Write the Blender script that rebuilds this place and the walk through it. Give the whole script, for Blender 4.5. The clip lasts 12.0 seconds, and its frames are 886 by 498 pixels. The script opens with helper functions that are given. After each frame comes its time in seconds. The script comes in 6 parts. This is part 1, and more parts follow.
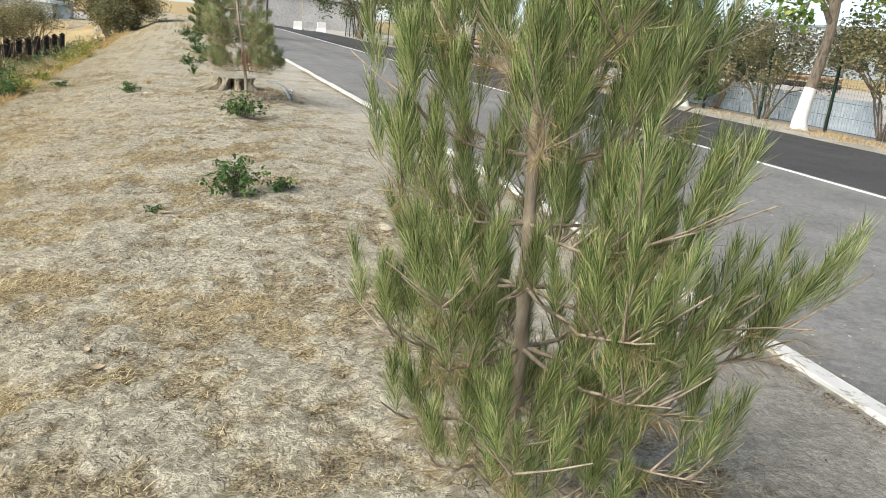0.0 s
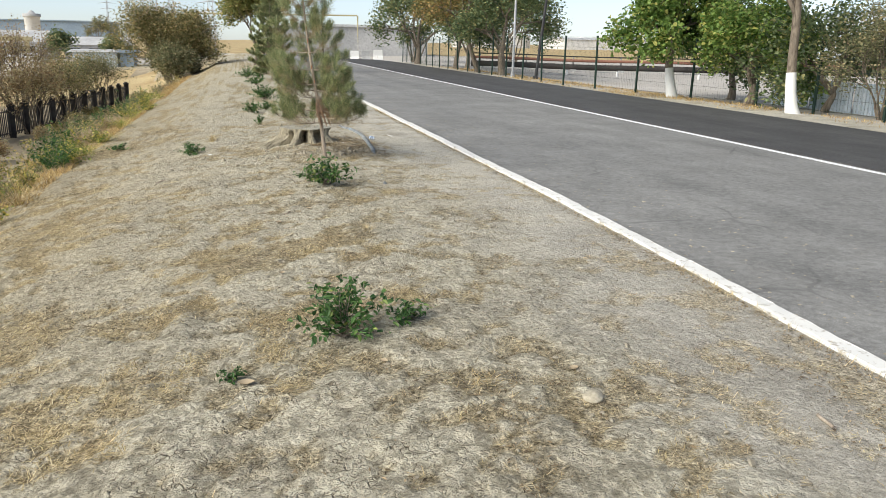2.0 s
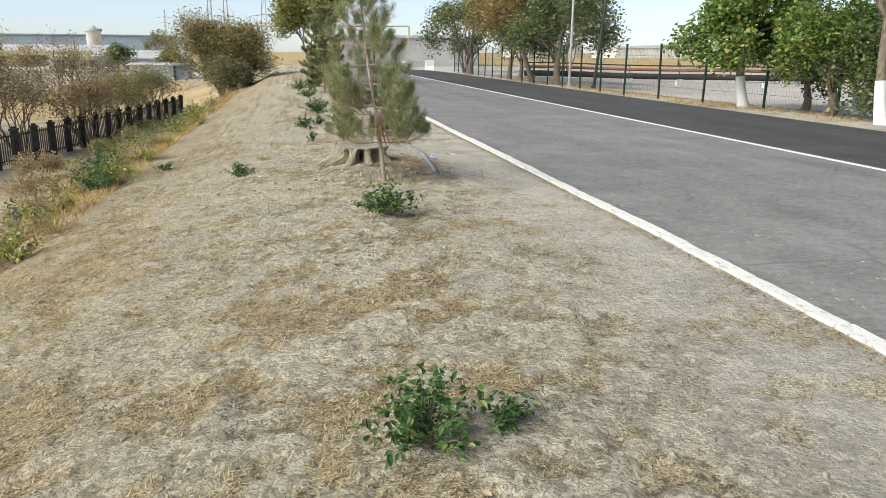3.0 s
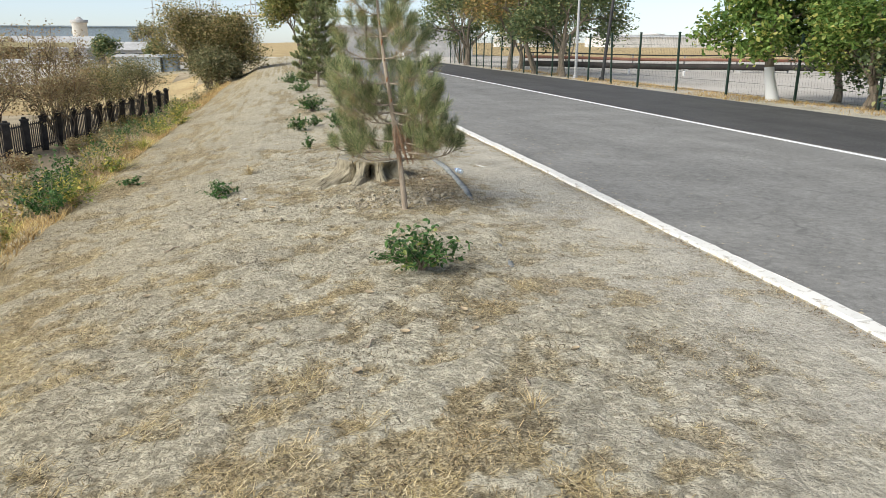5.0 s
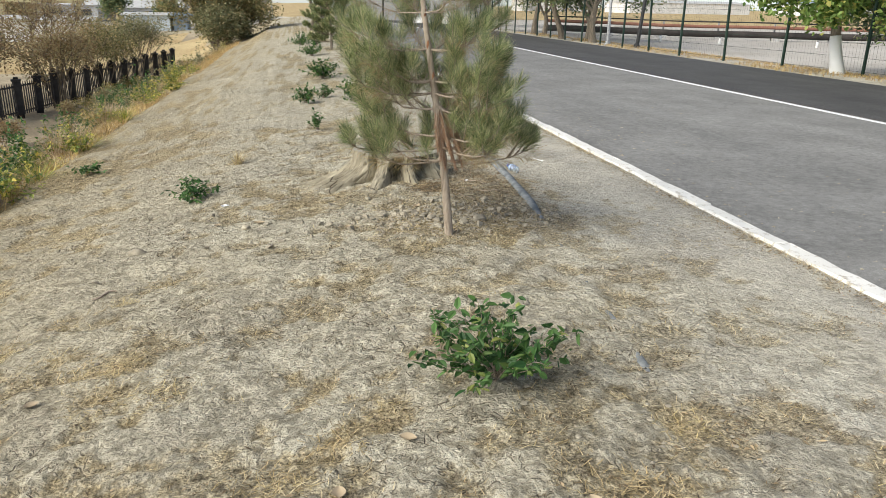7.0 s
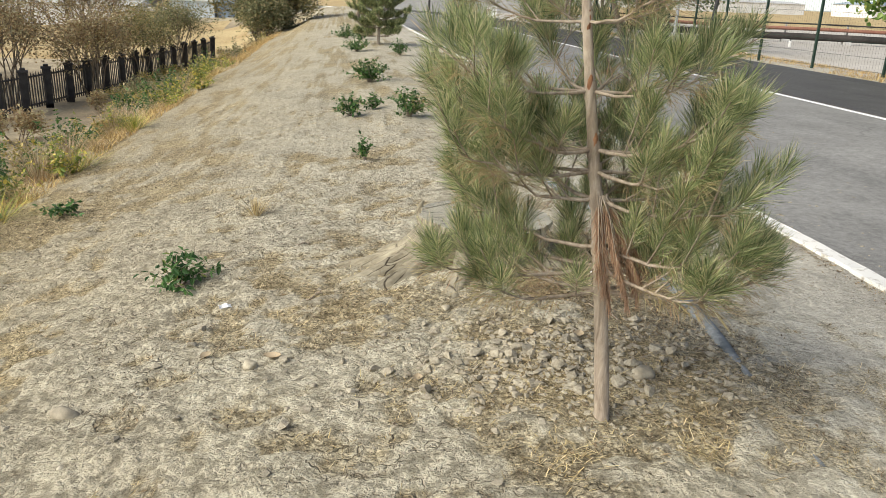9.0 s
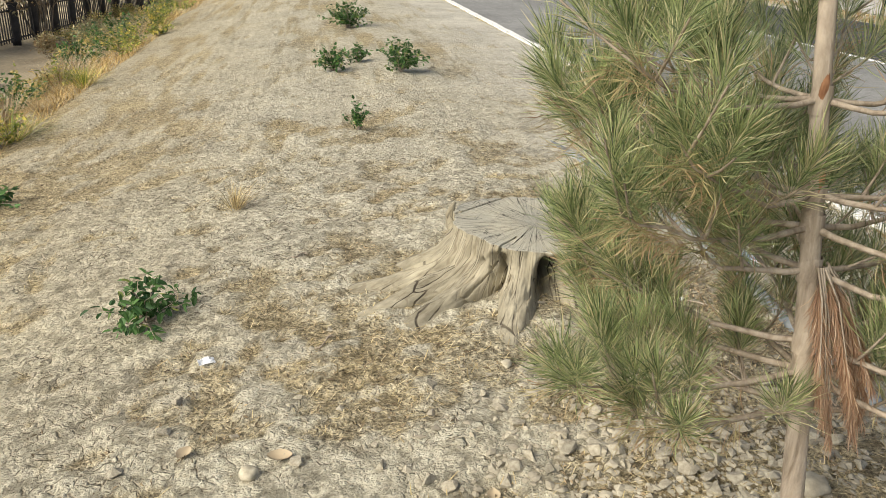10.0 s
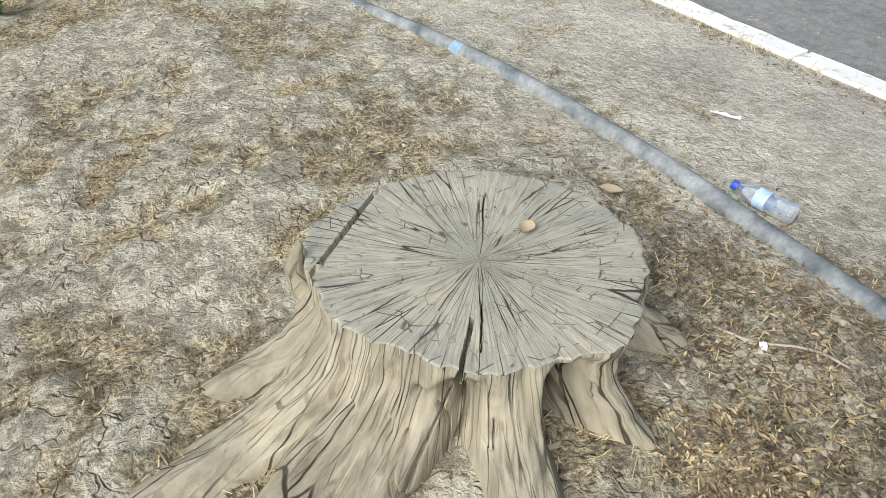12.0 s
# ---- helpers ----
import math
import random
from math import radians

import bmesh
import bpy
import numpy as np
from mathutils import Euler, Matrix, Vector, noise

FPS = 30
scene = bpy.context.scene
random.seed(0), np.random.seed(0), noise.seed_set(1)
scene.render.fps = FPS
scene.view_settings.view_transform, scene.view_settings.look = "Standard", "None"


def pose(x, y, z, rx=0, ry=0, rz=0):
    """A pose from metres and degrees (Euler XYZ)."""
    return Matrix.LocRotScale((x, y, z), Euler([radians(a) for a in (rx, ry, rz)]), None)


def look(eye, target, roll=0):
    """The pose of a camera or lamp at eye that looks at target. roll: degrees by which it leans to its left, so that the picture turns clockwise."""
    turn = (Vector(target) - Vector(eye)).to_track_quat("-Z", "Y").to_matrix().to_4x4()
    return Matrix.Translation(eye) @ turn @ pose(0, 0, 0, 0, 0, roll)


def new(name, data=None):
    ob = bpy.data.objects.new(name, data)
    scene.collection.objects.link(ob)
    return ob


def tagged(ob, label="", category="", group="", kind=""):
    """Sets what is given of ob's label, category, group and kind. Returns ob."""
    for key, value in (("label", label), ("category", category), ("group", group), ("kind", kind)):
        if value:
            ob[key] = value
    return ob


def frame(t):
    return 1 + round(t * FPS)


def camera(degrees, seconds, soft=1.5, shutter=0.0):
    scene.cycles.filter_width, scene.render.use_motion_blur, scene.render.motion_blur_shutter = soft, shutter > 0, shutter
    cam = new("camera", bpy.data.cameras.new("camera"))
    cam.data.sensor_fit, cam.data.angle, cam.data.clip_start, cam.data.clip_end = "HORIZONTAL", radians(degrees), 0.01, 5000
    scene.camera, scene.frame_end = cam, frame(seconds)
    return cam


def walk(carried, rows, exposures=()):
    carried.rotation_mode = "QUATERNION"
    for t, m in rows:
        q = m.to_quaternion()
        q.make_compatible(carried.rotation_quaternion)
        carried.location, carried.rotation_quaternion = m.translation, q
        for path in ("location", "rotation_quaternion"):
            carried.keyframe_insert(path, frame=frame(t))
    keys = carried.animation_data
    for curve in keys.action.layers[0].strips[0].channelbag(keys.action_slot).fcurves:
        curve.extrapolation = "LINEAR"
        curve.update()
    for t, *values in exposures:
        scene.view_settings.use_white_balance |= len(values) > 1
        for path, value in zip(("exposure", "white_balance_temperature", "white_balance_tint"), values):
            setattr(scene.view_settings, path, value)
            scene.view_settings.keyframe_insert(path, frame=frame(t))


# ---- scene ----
cam = camera(60.4, 12.0, soft=0.5)
METRES, EYE, TILT, LEAN, TURN = 13.4, 1.5, 2.018, -5.865, -18.103
ROWS = [
    (0.0, 0.0, 0.0, 0.0, -0.13, -18.27, 0.39),
    (0.5, -0.0152, 0.0404, 0.003, 0.8, -17.9, 2.37),
    (1.0, -0.0335, 0.0754, 0.008, 1.02, -18.14, 4.15),
    (1.5, -0.0416, 0.1195, 0.0078, 1.88, -17.64, 4.84),
    (2.0, -0.055, 0.1543, 0.0093, 3.37, -16.83, 5.02),
    (2.5, -0.0689, 0.1919, 0.0089, 5.43, -16.22, 5.36),
    (3.0, -0.081, 0.2344, 0.0091, 6.95, -15.79, 5.71),
    (5.0, -0.1326, 0.3892, 0.0083, 6.28, -16.55, 5.94),
    (5.5, -0.1449, 0.4309, 0.0091, 7.69, -17.24, 5.86),
    (6.0, -0.1605, 0.4692, 0.0076, 7.48, -18.22, 5.8),
    (6.5, -0.1666, 0.5096, 0.002, 7.45, -18.94, 5.62),
    (7.0, -0.1761, 0.5551, -0.0005, 7.47, -19.01, 5.11),
    (7.5, -0.1861, 0.5976, 0.0017, 8.8, -18.47, 4.84),
    (9.5, -0.2492, 0.7571, 0.0008, 10.77, -20.75, 3.78),
    (10.0, -0.2694, 0.7929, 0.0019, 8.2, -23.86, 3.62),
    (10.5, -0.2831, 0.8313, -0.0014, 4.95, -27.31, 4.32),
    (11.0, -0.2963, 0.8659, -0.0048, -0.12, -31.09, 4.85),
    (11.5, -0.3051, 0.9049, -0.0075, -7.19, -36.32, 5.09),
    (12.0, -0.3063, 0.9438, -0.0107, -15.81, -41.3, 3.01),
]
walk(cam, [(t, pose(0, 0, EYE, TILT, LEAN, TURN) @ pose(METRES * x, METRES * y, METRES * z, 90 + pitch, roll, yaw)) for t, x, y, z, yaw, pitch, roll in ROWS],
     exposures=[(0.0, 0.92, 6550, 9), (0.5, 0.9, 6500, 9), (1.5, 0.77, 6450, 9), (7.5, 0.78, 6500, 9), (9.5, 0.92, 6850, 9), (10.5, 0.97, 7000, 9), (11.0, 0.95, 6900, 9), (11.5, 0.93, 6600, 9), (12.0, 0.9, 6150, 9)])


# ---------------------------------------------------------------- sky and sun
world = bpy.data.worlds.new("hazy_sky")
scene.world = world
world.use_nodes = True
wn = world.node_tree
sky = wn.nodes.new("ShaderNodeTexSky")
sky.sky_type = "NISHITA"
sky.sun_disc = False
SUN_ELEV, SUN_TURN = 38.0, 250.0
sky.sun_elevation, sky.sun_rotation = radians(SUN_ELEV), radians(SUN_TURN)
sky.air_density, sky.dust_density, sky.ozone_density = 0.75, 0.3, 2.5
haze = wn.nodes.new("ShaderNodeMix")
haze.data_type, haze.blend_type = "RGBA", "MULTIPLY"
haze.inputs[0].default_value = 1.0
haze.inputs[7].default_value = (0.94, 0.965, 1.03, 1)
wn.links.new(sky.outputs["Color"], haze.inputs[6])
pale = wn.nodes.new("ShaderNodeHueSaturation")
pale.inputs["Saturation"].default_value = 0.65
wn.links.new(haze.outputs[2], pale.inputs["Color"])
wn.links.new(pale.outputs[0], wn.nodes["Background"].inputs["Color"])
wn.nodes["Background"].inputs["Strength"].default_value = 0.09
sun_data = bpy.data.lights.new("sun", "SUN")
sun_data.energy, sun_data.angle, sun_data.color = 3.0, radians(55), (1.0, 0.94, 0.83)
sun = new("sun", sun_data)
_a = radians(SUN_TURN)
sun.matrix_world = look((0, 0, 60), (-60 * math.sin(_a) / math.tan(radians(SUN_ELEV)), -60 * math.cos(_a) / math.tan(radians(SUN_ELEV)), 0))

# ---------------------------------------------------------------- materials


def material(name, rough=0.8, spec=0.3, metal=0.0):
    m = bpy.data.materials.new(name)
    m.use_nodes = True
    b = m.node_tree.nodes["Principled BSDF"]
    b.inputs["Roughness"].default_value = rough
    b.inputs["Specular IOR Level"].default_value = spec
    b.inputs["Metallic"].default_value = metal
    return m, m.node_tree, b


def node(nt, kind, **values):
    n = nt.nodes.new(kind)
    for k, v in values.items():
        n.inputs[k].default_value = v
    return n


def coords(nt, scale=(1, 1, 1)):
    t = nt.nodes.new("ShaderNodeTexCoord")
    mp = nt.nodes.new("ShaderNodeMapping")
    mp.inputs["Scale"].default_value = scale
    nt.links.new(t.outputs["Object"], mp.inputs["Vector"])
    return mp.outputs["Vector"]


def noise_tex(nt, vec, scale, detail=4.0, rough=0.55, distort=0.0):
    n = node(nt, "ShaderNodeTexNoise", Scale=scale, Detail=detail, Roughness=rough, Distortion=distort)
    nt.links.new(vec, n.inputs["Vector"])
    return n.outputs["Fac"]


def ramp(nt, fac, stops):
    r = nt.nodes.new("ShaderNodeValToRGB")
    el = r.color_ramp.elements
    while len(el) < len(stops):
        el.new(0.5)
    for e, (p, c) in zip(el, stops):
        e.position = p
        e.color = (*c, 1) if len(c) == 3 else c
    nt.links.new(fac, r.inputs["Fac"])
    return r.outputs["Color"]


def mix(nt, fac, a, b, blend="MIX"):
    n = nt.nodes.new("ShaderNodeMix")
    n.data_type, n.blend_type = "RGBA", blend
    for socket, v in ((n.inputs[0], fac), (n.inputs[6], a), (n.inputs[7], b)):
        if isinstance(v, (int, float)):
            socket.default_value = v
        elif isinstance(v, tuple):
            socket.default_value = (*v, 1)
        else:
            nt.links.new(v, socket)
    return n.outputs[2]


def bump(nt, b, height, strength, distance):
    n = node(nt, "ShaderNodeBump", Strength=strength, Distance=distance)
    nt.links.new(height, n.inputs["Height"])
    nt.links.new(n.outputs["Normal"], b.inputs["Normal"])
    return n


def grey(v):
    return (v, v, v)


def two_scale(name, dark, light, coarse, fine, rough=0.85, spec=0.25, metal=0.0, depth=0.004, squash=(1, 1, 1)):
    """Colour that varies with a coarse and a fine noise, and a fine relief."""
    m, nt, b = material(name, rough, spec, metal)
    v = coords(nt, squash)
    c1 = ramp(nt, noise_tex(nt, v, coarse, 3), [(0.32, dark), (0.68, light)])
    f = noise_tex(nt, v, fine, 5, 0.65)
    c2 = mix(nt, 0.55, c1, ramp(nt, f, [(0.3, grey(0.35)), (0.7, grey(0.75))]), "OVERLAY")
    nt.links.new(c2, b.inputs["Base Color"])
    bump(nt, b, f, 0.6, depth)
    return m


def leafy(name, dark, light, yellow, amount=0.15, rough=0.5, through_light=0.25, clump=3.0):
    """Leaves: every leaf its own tint, some of them turned."""
    m, nt, b = material(name, rough, 0.35)
    g = nt.nodes.new("ShaderNodeNewGeometry")
    c = ramp(nt, g.outputs["Random Per Island"], [(0.0, dark), (1 - amount - 0.05, light), (1 - amount + 0.02, yellow), (1.0, yellow)])
    v = coords(nt)
    c = mix(nt, 0.5, c, ramp(nt, noise_tex(nt, v, clump, 2), [(0.3, grey(0.26)), (0.7, grey(0.72))]), "OVERLAY")
    nt.links.new(c, b.inputs["Base Color"])
    t = nt.nodes.new("ShaderNodeBsdfTranslucent")
    nt.links.new(c, t.inputs["Color"])
    s = nt.nodes.new("ShaderNodeMixShader")
    s.inputs[0].default_value = through_light
    nt.links.new(b.outputs[0], s.inputs[1])
    nt.links.new(t.outputs[0], s.inputs[2])
    nt.links.new(s.outputs[0], nt.nodes["Material Output"].inputs["Surface"])
    return m


def make_dirt():
    """Pale trodden dust: broken crust over darker litter, strawy towards the bank, smooth and grey towards the kerb."""
    m, nt, b = material("dusty_soil", 0.95, 0.1)
    v = coords(nt)
    sep = nt.nodes.new("ShaderNodeSeparateXYZ")
    nt.links.new(v, sep.inputs[0])
    wobble = nt.nodes.new("ShaderNodeMath")
    wobble.operation = "MULTIPLY_ADD"
    wobble.inputs[1].default_value = 2.2
    nt.links.new(noise_tex(nt, v, 0.7, 4), wobble.inputs[0])
    nt.links.new(sep.outputs["X"], wobble.inputs[2])
    kerbside = node(nt, "ShaderNodeMapRange", **{"From Min": 2.3, "From Max": 3.5})
    nt.links.new(wobble.outputs[0], kerbside.inputs["Value"])
    bankside = node(nt, "ShaderNodeMapRange", **{"From Min": 0.9, "From Max": -1.4})
    nt.links.new(wobble.outputs[0], bankside.inputs["Value"])
    big = noise_tex(nt, v, 0.9, 4)
    mid = noise_tex(nt, v, 15.0, 9, 0.78, 0.12)
    fine = noise_tex(nt, v, 70.0, 4, 0.7)
    hard = ramp(nt, mid, [(0.32, (0.27, 0.235, 0.165)), (0.4, (0.42, 0.378, 0.28)), (0.5, (0.51, 0.466, 0.352)), (0.66, (0.62, 0.573, 0.445))])
    loose = ramp(nt, mid, [(0.34, (0.15, 0.122, 0.078)), (0.43, (0.29, 0.247, 0.165)), (0.54, (0.42, 0.37, 0.255)), (0.7, (0.53, 0.475, 0.34))])
    straw = ramp(nt, mid, [(0.33, (0.21, 0.16, 0.085)), (0.46, (0.38, 0.305, 0.175)), (0.66, (0.55, 0.46, 0.285))])
    loose = mix(nt, ramp(nt, big, [(0.42, grey(0.0)), (0.6, grey(0.8))]), loose, straw)
    loose = mix(nt, bankside.outputs[0], loose, straw)
    hard = mix(nt, bankside.outputs[0], hard, mix(nt, 0.5, hard, straw))
    plate = nt.nodes.new("ShaderNodeAttribute")
    plate.attribute_name = "crust"
    ragged = nt.nodes.new("ShaderNodeMath")
    ragged.operation = "MULTIPLY_ADD"
    ragged.inputs[1].default_value = 0.55
    nt.links.new(noise_tex(nt, v, 24.0, 5, 0.7), ragged.inputs[0])
    nt.links.new(plate.outputs["Fac"], ragged.inputs[2])
    dust = ramp(nt, mid, [(0.3, (0.31, 0.287, 0.235)), (0.5, (0.41, 0.382, 0.32)), (0.7, (0.54, 0.505, 0.425))])
    further = node(nt, "ShaderNodeMapRange", **{"From Min": 5.0, "From Max": 10.5, "To Min": 0.0, "To Max": 0.75})
    nt.links.new(sep.outputs["Y"], further.inputs["Value"])
    pale = ramp(nt, mid, [(0.3, (0.42, 0.39, 0.31)), (0.5, (0.56, 0.525, 0.43)), (0.7, (0.65, 0.61, 0.51))])
    dust = mix(nt, mix(nt, 1.0, further.outputs[0], ramp(nt, noise_tex(nt, v, 1.1, 4), [(0.4, grey(0.2)), (0.55, grey(1.0))]), "MULTIPLY"), dust, pale)
    hard = mix(nt, kerbside.outputs[0], hard, dust)
    loose = mix(nt, kerbside.outputs[0], loose, mix(nt, 0.45, loose, dust))
    # fine speckle; its dark specks also paint the small shadows among the litter
    grain_shade = ramp(nt, fine, [(0.34, grey(0.12)), (0.5, grey(0.5)), (0.66, grey(0.86))])
    loose = mix(nt, 0.8, loose, grain_shade, "OVERLAY")
    hard = mix(nt, 0.22, hard, grain_shade, "OVERLAY")
    c = mix(nt, ramp(nt, ragged.outputs[0], [(0.11, grey(0.0)), (0.3, grey(1.0))]), loose, hard)
    c = mix(nt, 0.45, c, ramp(nt, noise_tex(nt, v, 1.7, 5, 0.65), [(0.3, grey(0.34)), (0.7, grey(0.64))]), "OVERLAY")
    mp = nt.nodes.new("ShaderNodeMapping")
    mp.inputs["Scale"].default_value = (1.0, 3.2, 1.0)
    mp.inputs["Rotation"].default_value = (0, 0, 0.5)
    nt.links.new(v, mp.inputs["Vector"])
    fl = noise_tex(nt, mp.outputs["Vector"], 42.0, 3, 0.6, 0.4)
    c = mix(nt, ramp(nt, fl, [(0.64, (0, 0, 0)), (0.69, (0.25, 0.25, 0.25))]), c, (0.58, 0.5, 0.34))
    c = mix(nt, ramp(nt, fl, [(0.28, (0.25, 0.25, 0.25)), (0.33, (0, 0, 0))]), c, (0.15, 0.12, 0.08))
    # crumbs
    crumb = node(nt, "ShaderNodeTexVoronoi", Scale=34.0)
    nt.links.new(mix(nt, 0.02, v, node_color(nt, v, 60.0), "LINEAR_LIGHT"), crumb.inputs["Vector"])
    c = mix(nt, 0.2, c, ramp(nt, crumb.outputs["Color"], [(0.15, grey(0.3)), (0.85, grey(0.7))]), "OVERLAY")
    # dried mud broken into small plates
    vor = node(nt, "ShaderNodeTexVoronoi", Scale=15.0)
    vor.feature = "DISTANCE_TO_EDGE"
    nt.links.new(mix(nt, 0.16, v, node_color(nt, v, 11.0)), vor.inputs["Vector"])
    where = ramp(nt, noise_tex(nt, v, 1.4, 6, 0.7), [(0.43, grey(0.0)), (0.56, grey(0.8))])
    where = mix(nt, kerbside.outputs[0], where, mix(nt, 0.55, where, (0.0, 0.0, 0.0)))
    joint = ramp(nt, vor.outputs["Distance"], [(0.015, grey(1.0)), (0.08, grey(0.0))])
    joint = mix(nt, 1.0, joint, where, "MULTIPLY")
    joint = mix(nt, 1.0, joint, ramp(nt, noise_tex(nt, v, 17.0, 4, 0.6), [(0.45, grey(0.0)), (0.56, grey(1.0))]), "MULTIPLY")
    c = mix(nt, joint, c, (0.13, 0.105, 0.068))
    nt.links.new(c, b.inputs["Base Color"])
    mid_h = mix(nt, joint, ramp(nt, mid, [(0.32, grey(0.0)), (0.48, grey(0.7)), (0.7, grey(1.0))]), (0.0, 0.0, 0.0))
    h = mix(nt, 0.62, mix(nt, 0.12, fine, fl), mid_h)
    h = mix(nt, 0.3, h, ramp(nt, crumb.outputs["Distance"], [(0.2, grey(1.0)), (0.75, grey(0.0))]))
    bn = bump(nt, b, h, 1.0, 0.034)
    soft = node(nt, "ShaderNodeMapRange", **{"From Min": 2.3, "From Max": 3.5, "To Min": 1.0, "To Max": 0.65})
    nt.links.new(wobble.outputs[0], soft.inputs["Value"])
    nt.links.new(soft.outputs[0], bn.inputs["Strength"])
    return m


def node_color(nt, v, scale):
    n = node(nt, "ShaderNodeTexNoise", Scale=scale, Detail=2.0)
    nt.links.new(v, n.inputs["Vector"])
    return n.outputs["Color"]


def make_asphalt(name, base, light, stone):
    m, nt, b = material(name, 0.85, 0.3)
    v = coords(nt)
    streak = coords(nt, (0.9, 0.05, 1))
    c = ramp(nt, noise_tex(nt, streak, 1.6, 5, 0.6), [(0.2, base), (0.8, light)])
    c = mix(nt, 0.55, c, ramp(nt, noise_tex(nt, v, 0.8, 6, 0.65), [(0.3, grey(0.32)), (0.7, grey(0.66))]), "OVERLAY")
    f = noise_tex(nt, v, 120.0, 3, 0.7)
    c = mix(nt, 0.5, c, ramp(nt, f, [(0.35, grey(0.3)), (0.7, grey(stone))]), "OVERLAY")
    grit = noise_tex(nt, v, 16.0, 6, 0.75)
    c = mix(nt, 0.65, c, ramp(nt, grit, [(0.3, grey(0.26)), (0.7, grey(0.74))]), "OVERLAY")
    vor = node(nt, "ShaderNodeTexVoronoi", Scale=0.55)
    vor.feature = "DISTANCE_TO_EDGE"
    nt.links.new(mix(nt, 0.25, v, node_color(nt, v, 1.6)), vor.inputs["Vector"])
    gap = mix(nt, ramp(nt, noise_tex(nt, v, 0.35, 2), [(0.5, grey(0.0)), (0.6, grey(1.0))]), (0, 0, 0), ramp(nt, vor.outputs["Distance"], [(0.003, grey(0.3)), (0.008, grey(0.0))]))
    c = mix(nt, gap, c, (0.045, 0.044, 0.043))
    nt.links.new(c, b.inputs["Base Color"])
    bump(nt, b, mix(nt, 0.5, f, grit), 0.5, 0.005)
    return m


def make_worn_paint(name, paint, under, wear):
    m, nt, b = material(name, 0.75, 0.25)
    v = coords(nt)
    c = mix(nt, ramp(nt, noise_tex(nt, v, 9.0, 6, 0.7), [(wear, grey(1.0)), (wear + 0.08, grey(0.0))]), paint, under)
    c = mix(nt, 0.35, c, ramp(nt, noise_tex(nt, v, 2.0, 4), [(0.3, grey(0.36)), (0.7, grey(0.6))]), "OVERLAY")
    nt.links.new(c, b.inputs["Base Color"])
    bump(nt, b, noise_tex(nt, v, 60.0, 4), 0.4, 0.003)
    return m


def make_bark(name, dark, light, scale=14.0):
    m, nt, b = material(name, 0.92, 0.15)
    v = coords(nt, (1, 1, 0.22))
    f = noise_tex(nt, v, scale, 6, 0.65, 0.6)
    c = ramp(nt, f, [(0.32, dark), (0.66, light)])
    nt.links.new(c, b.inputs["Base Color"])
    bump(nt, b, f, 0.7, 0.012)
    return m


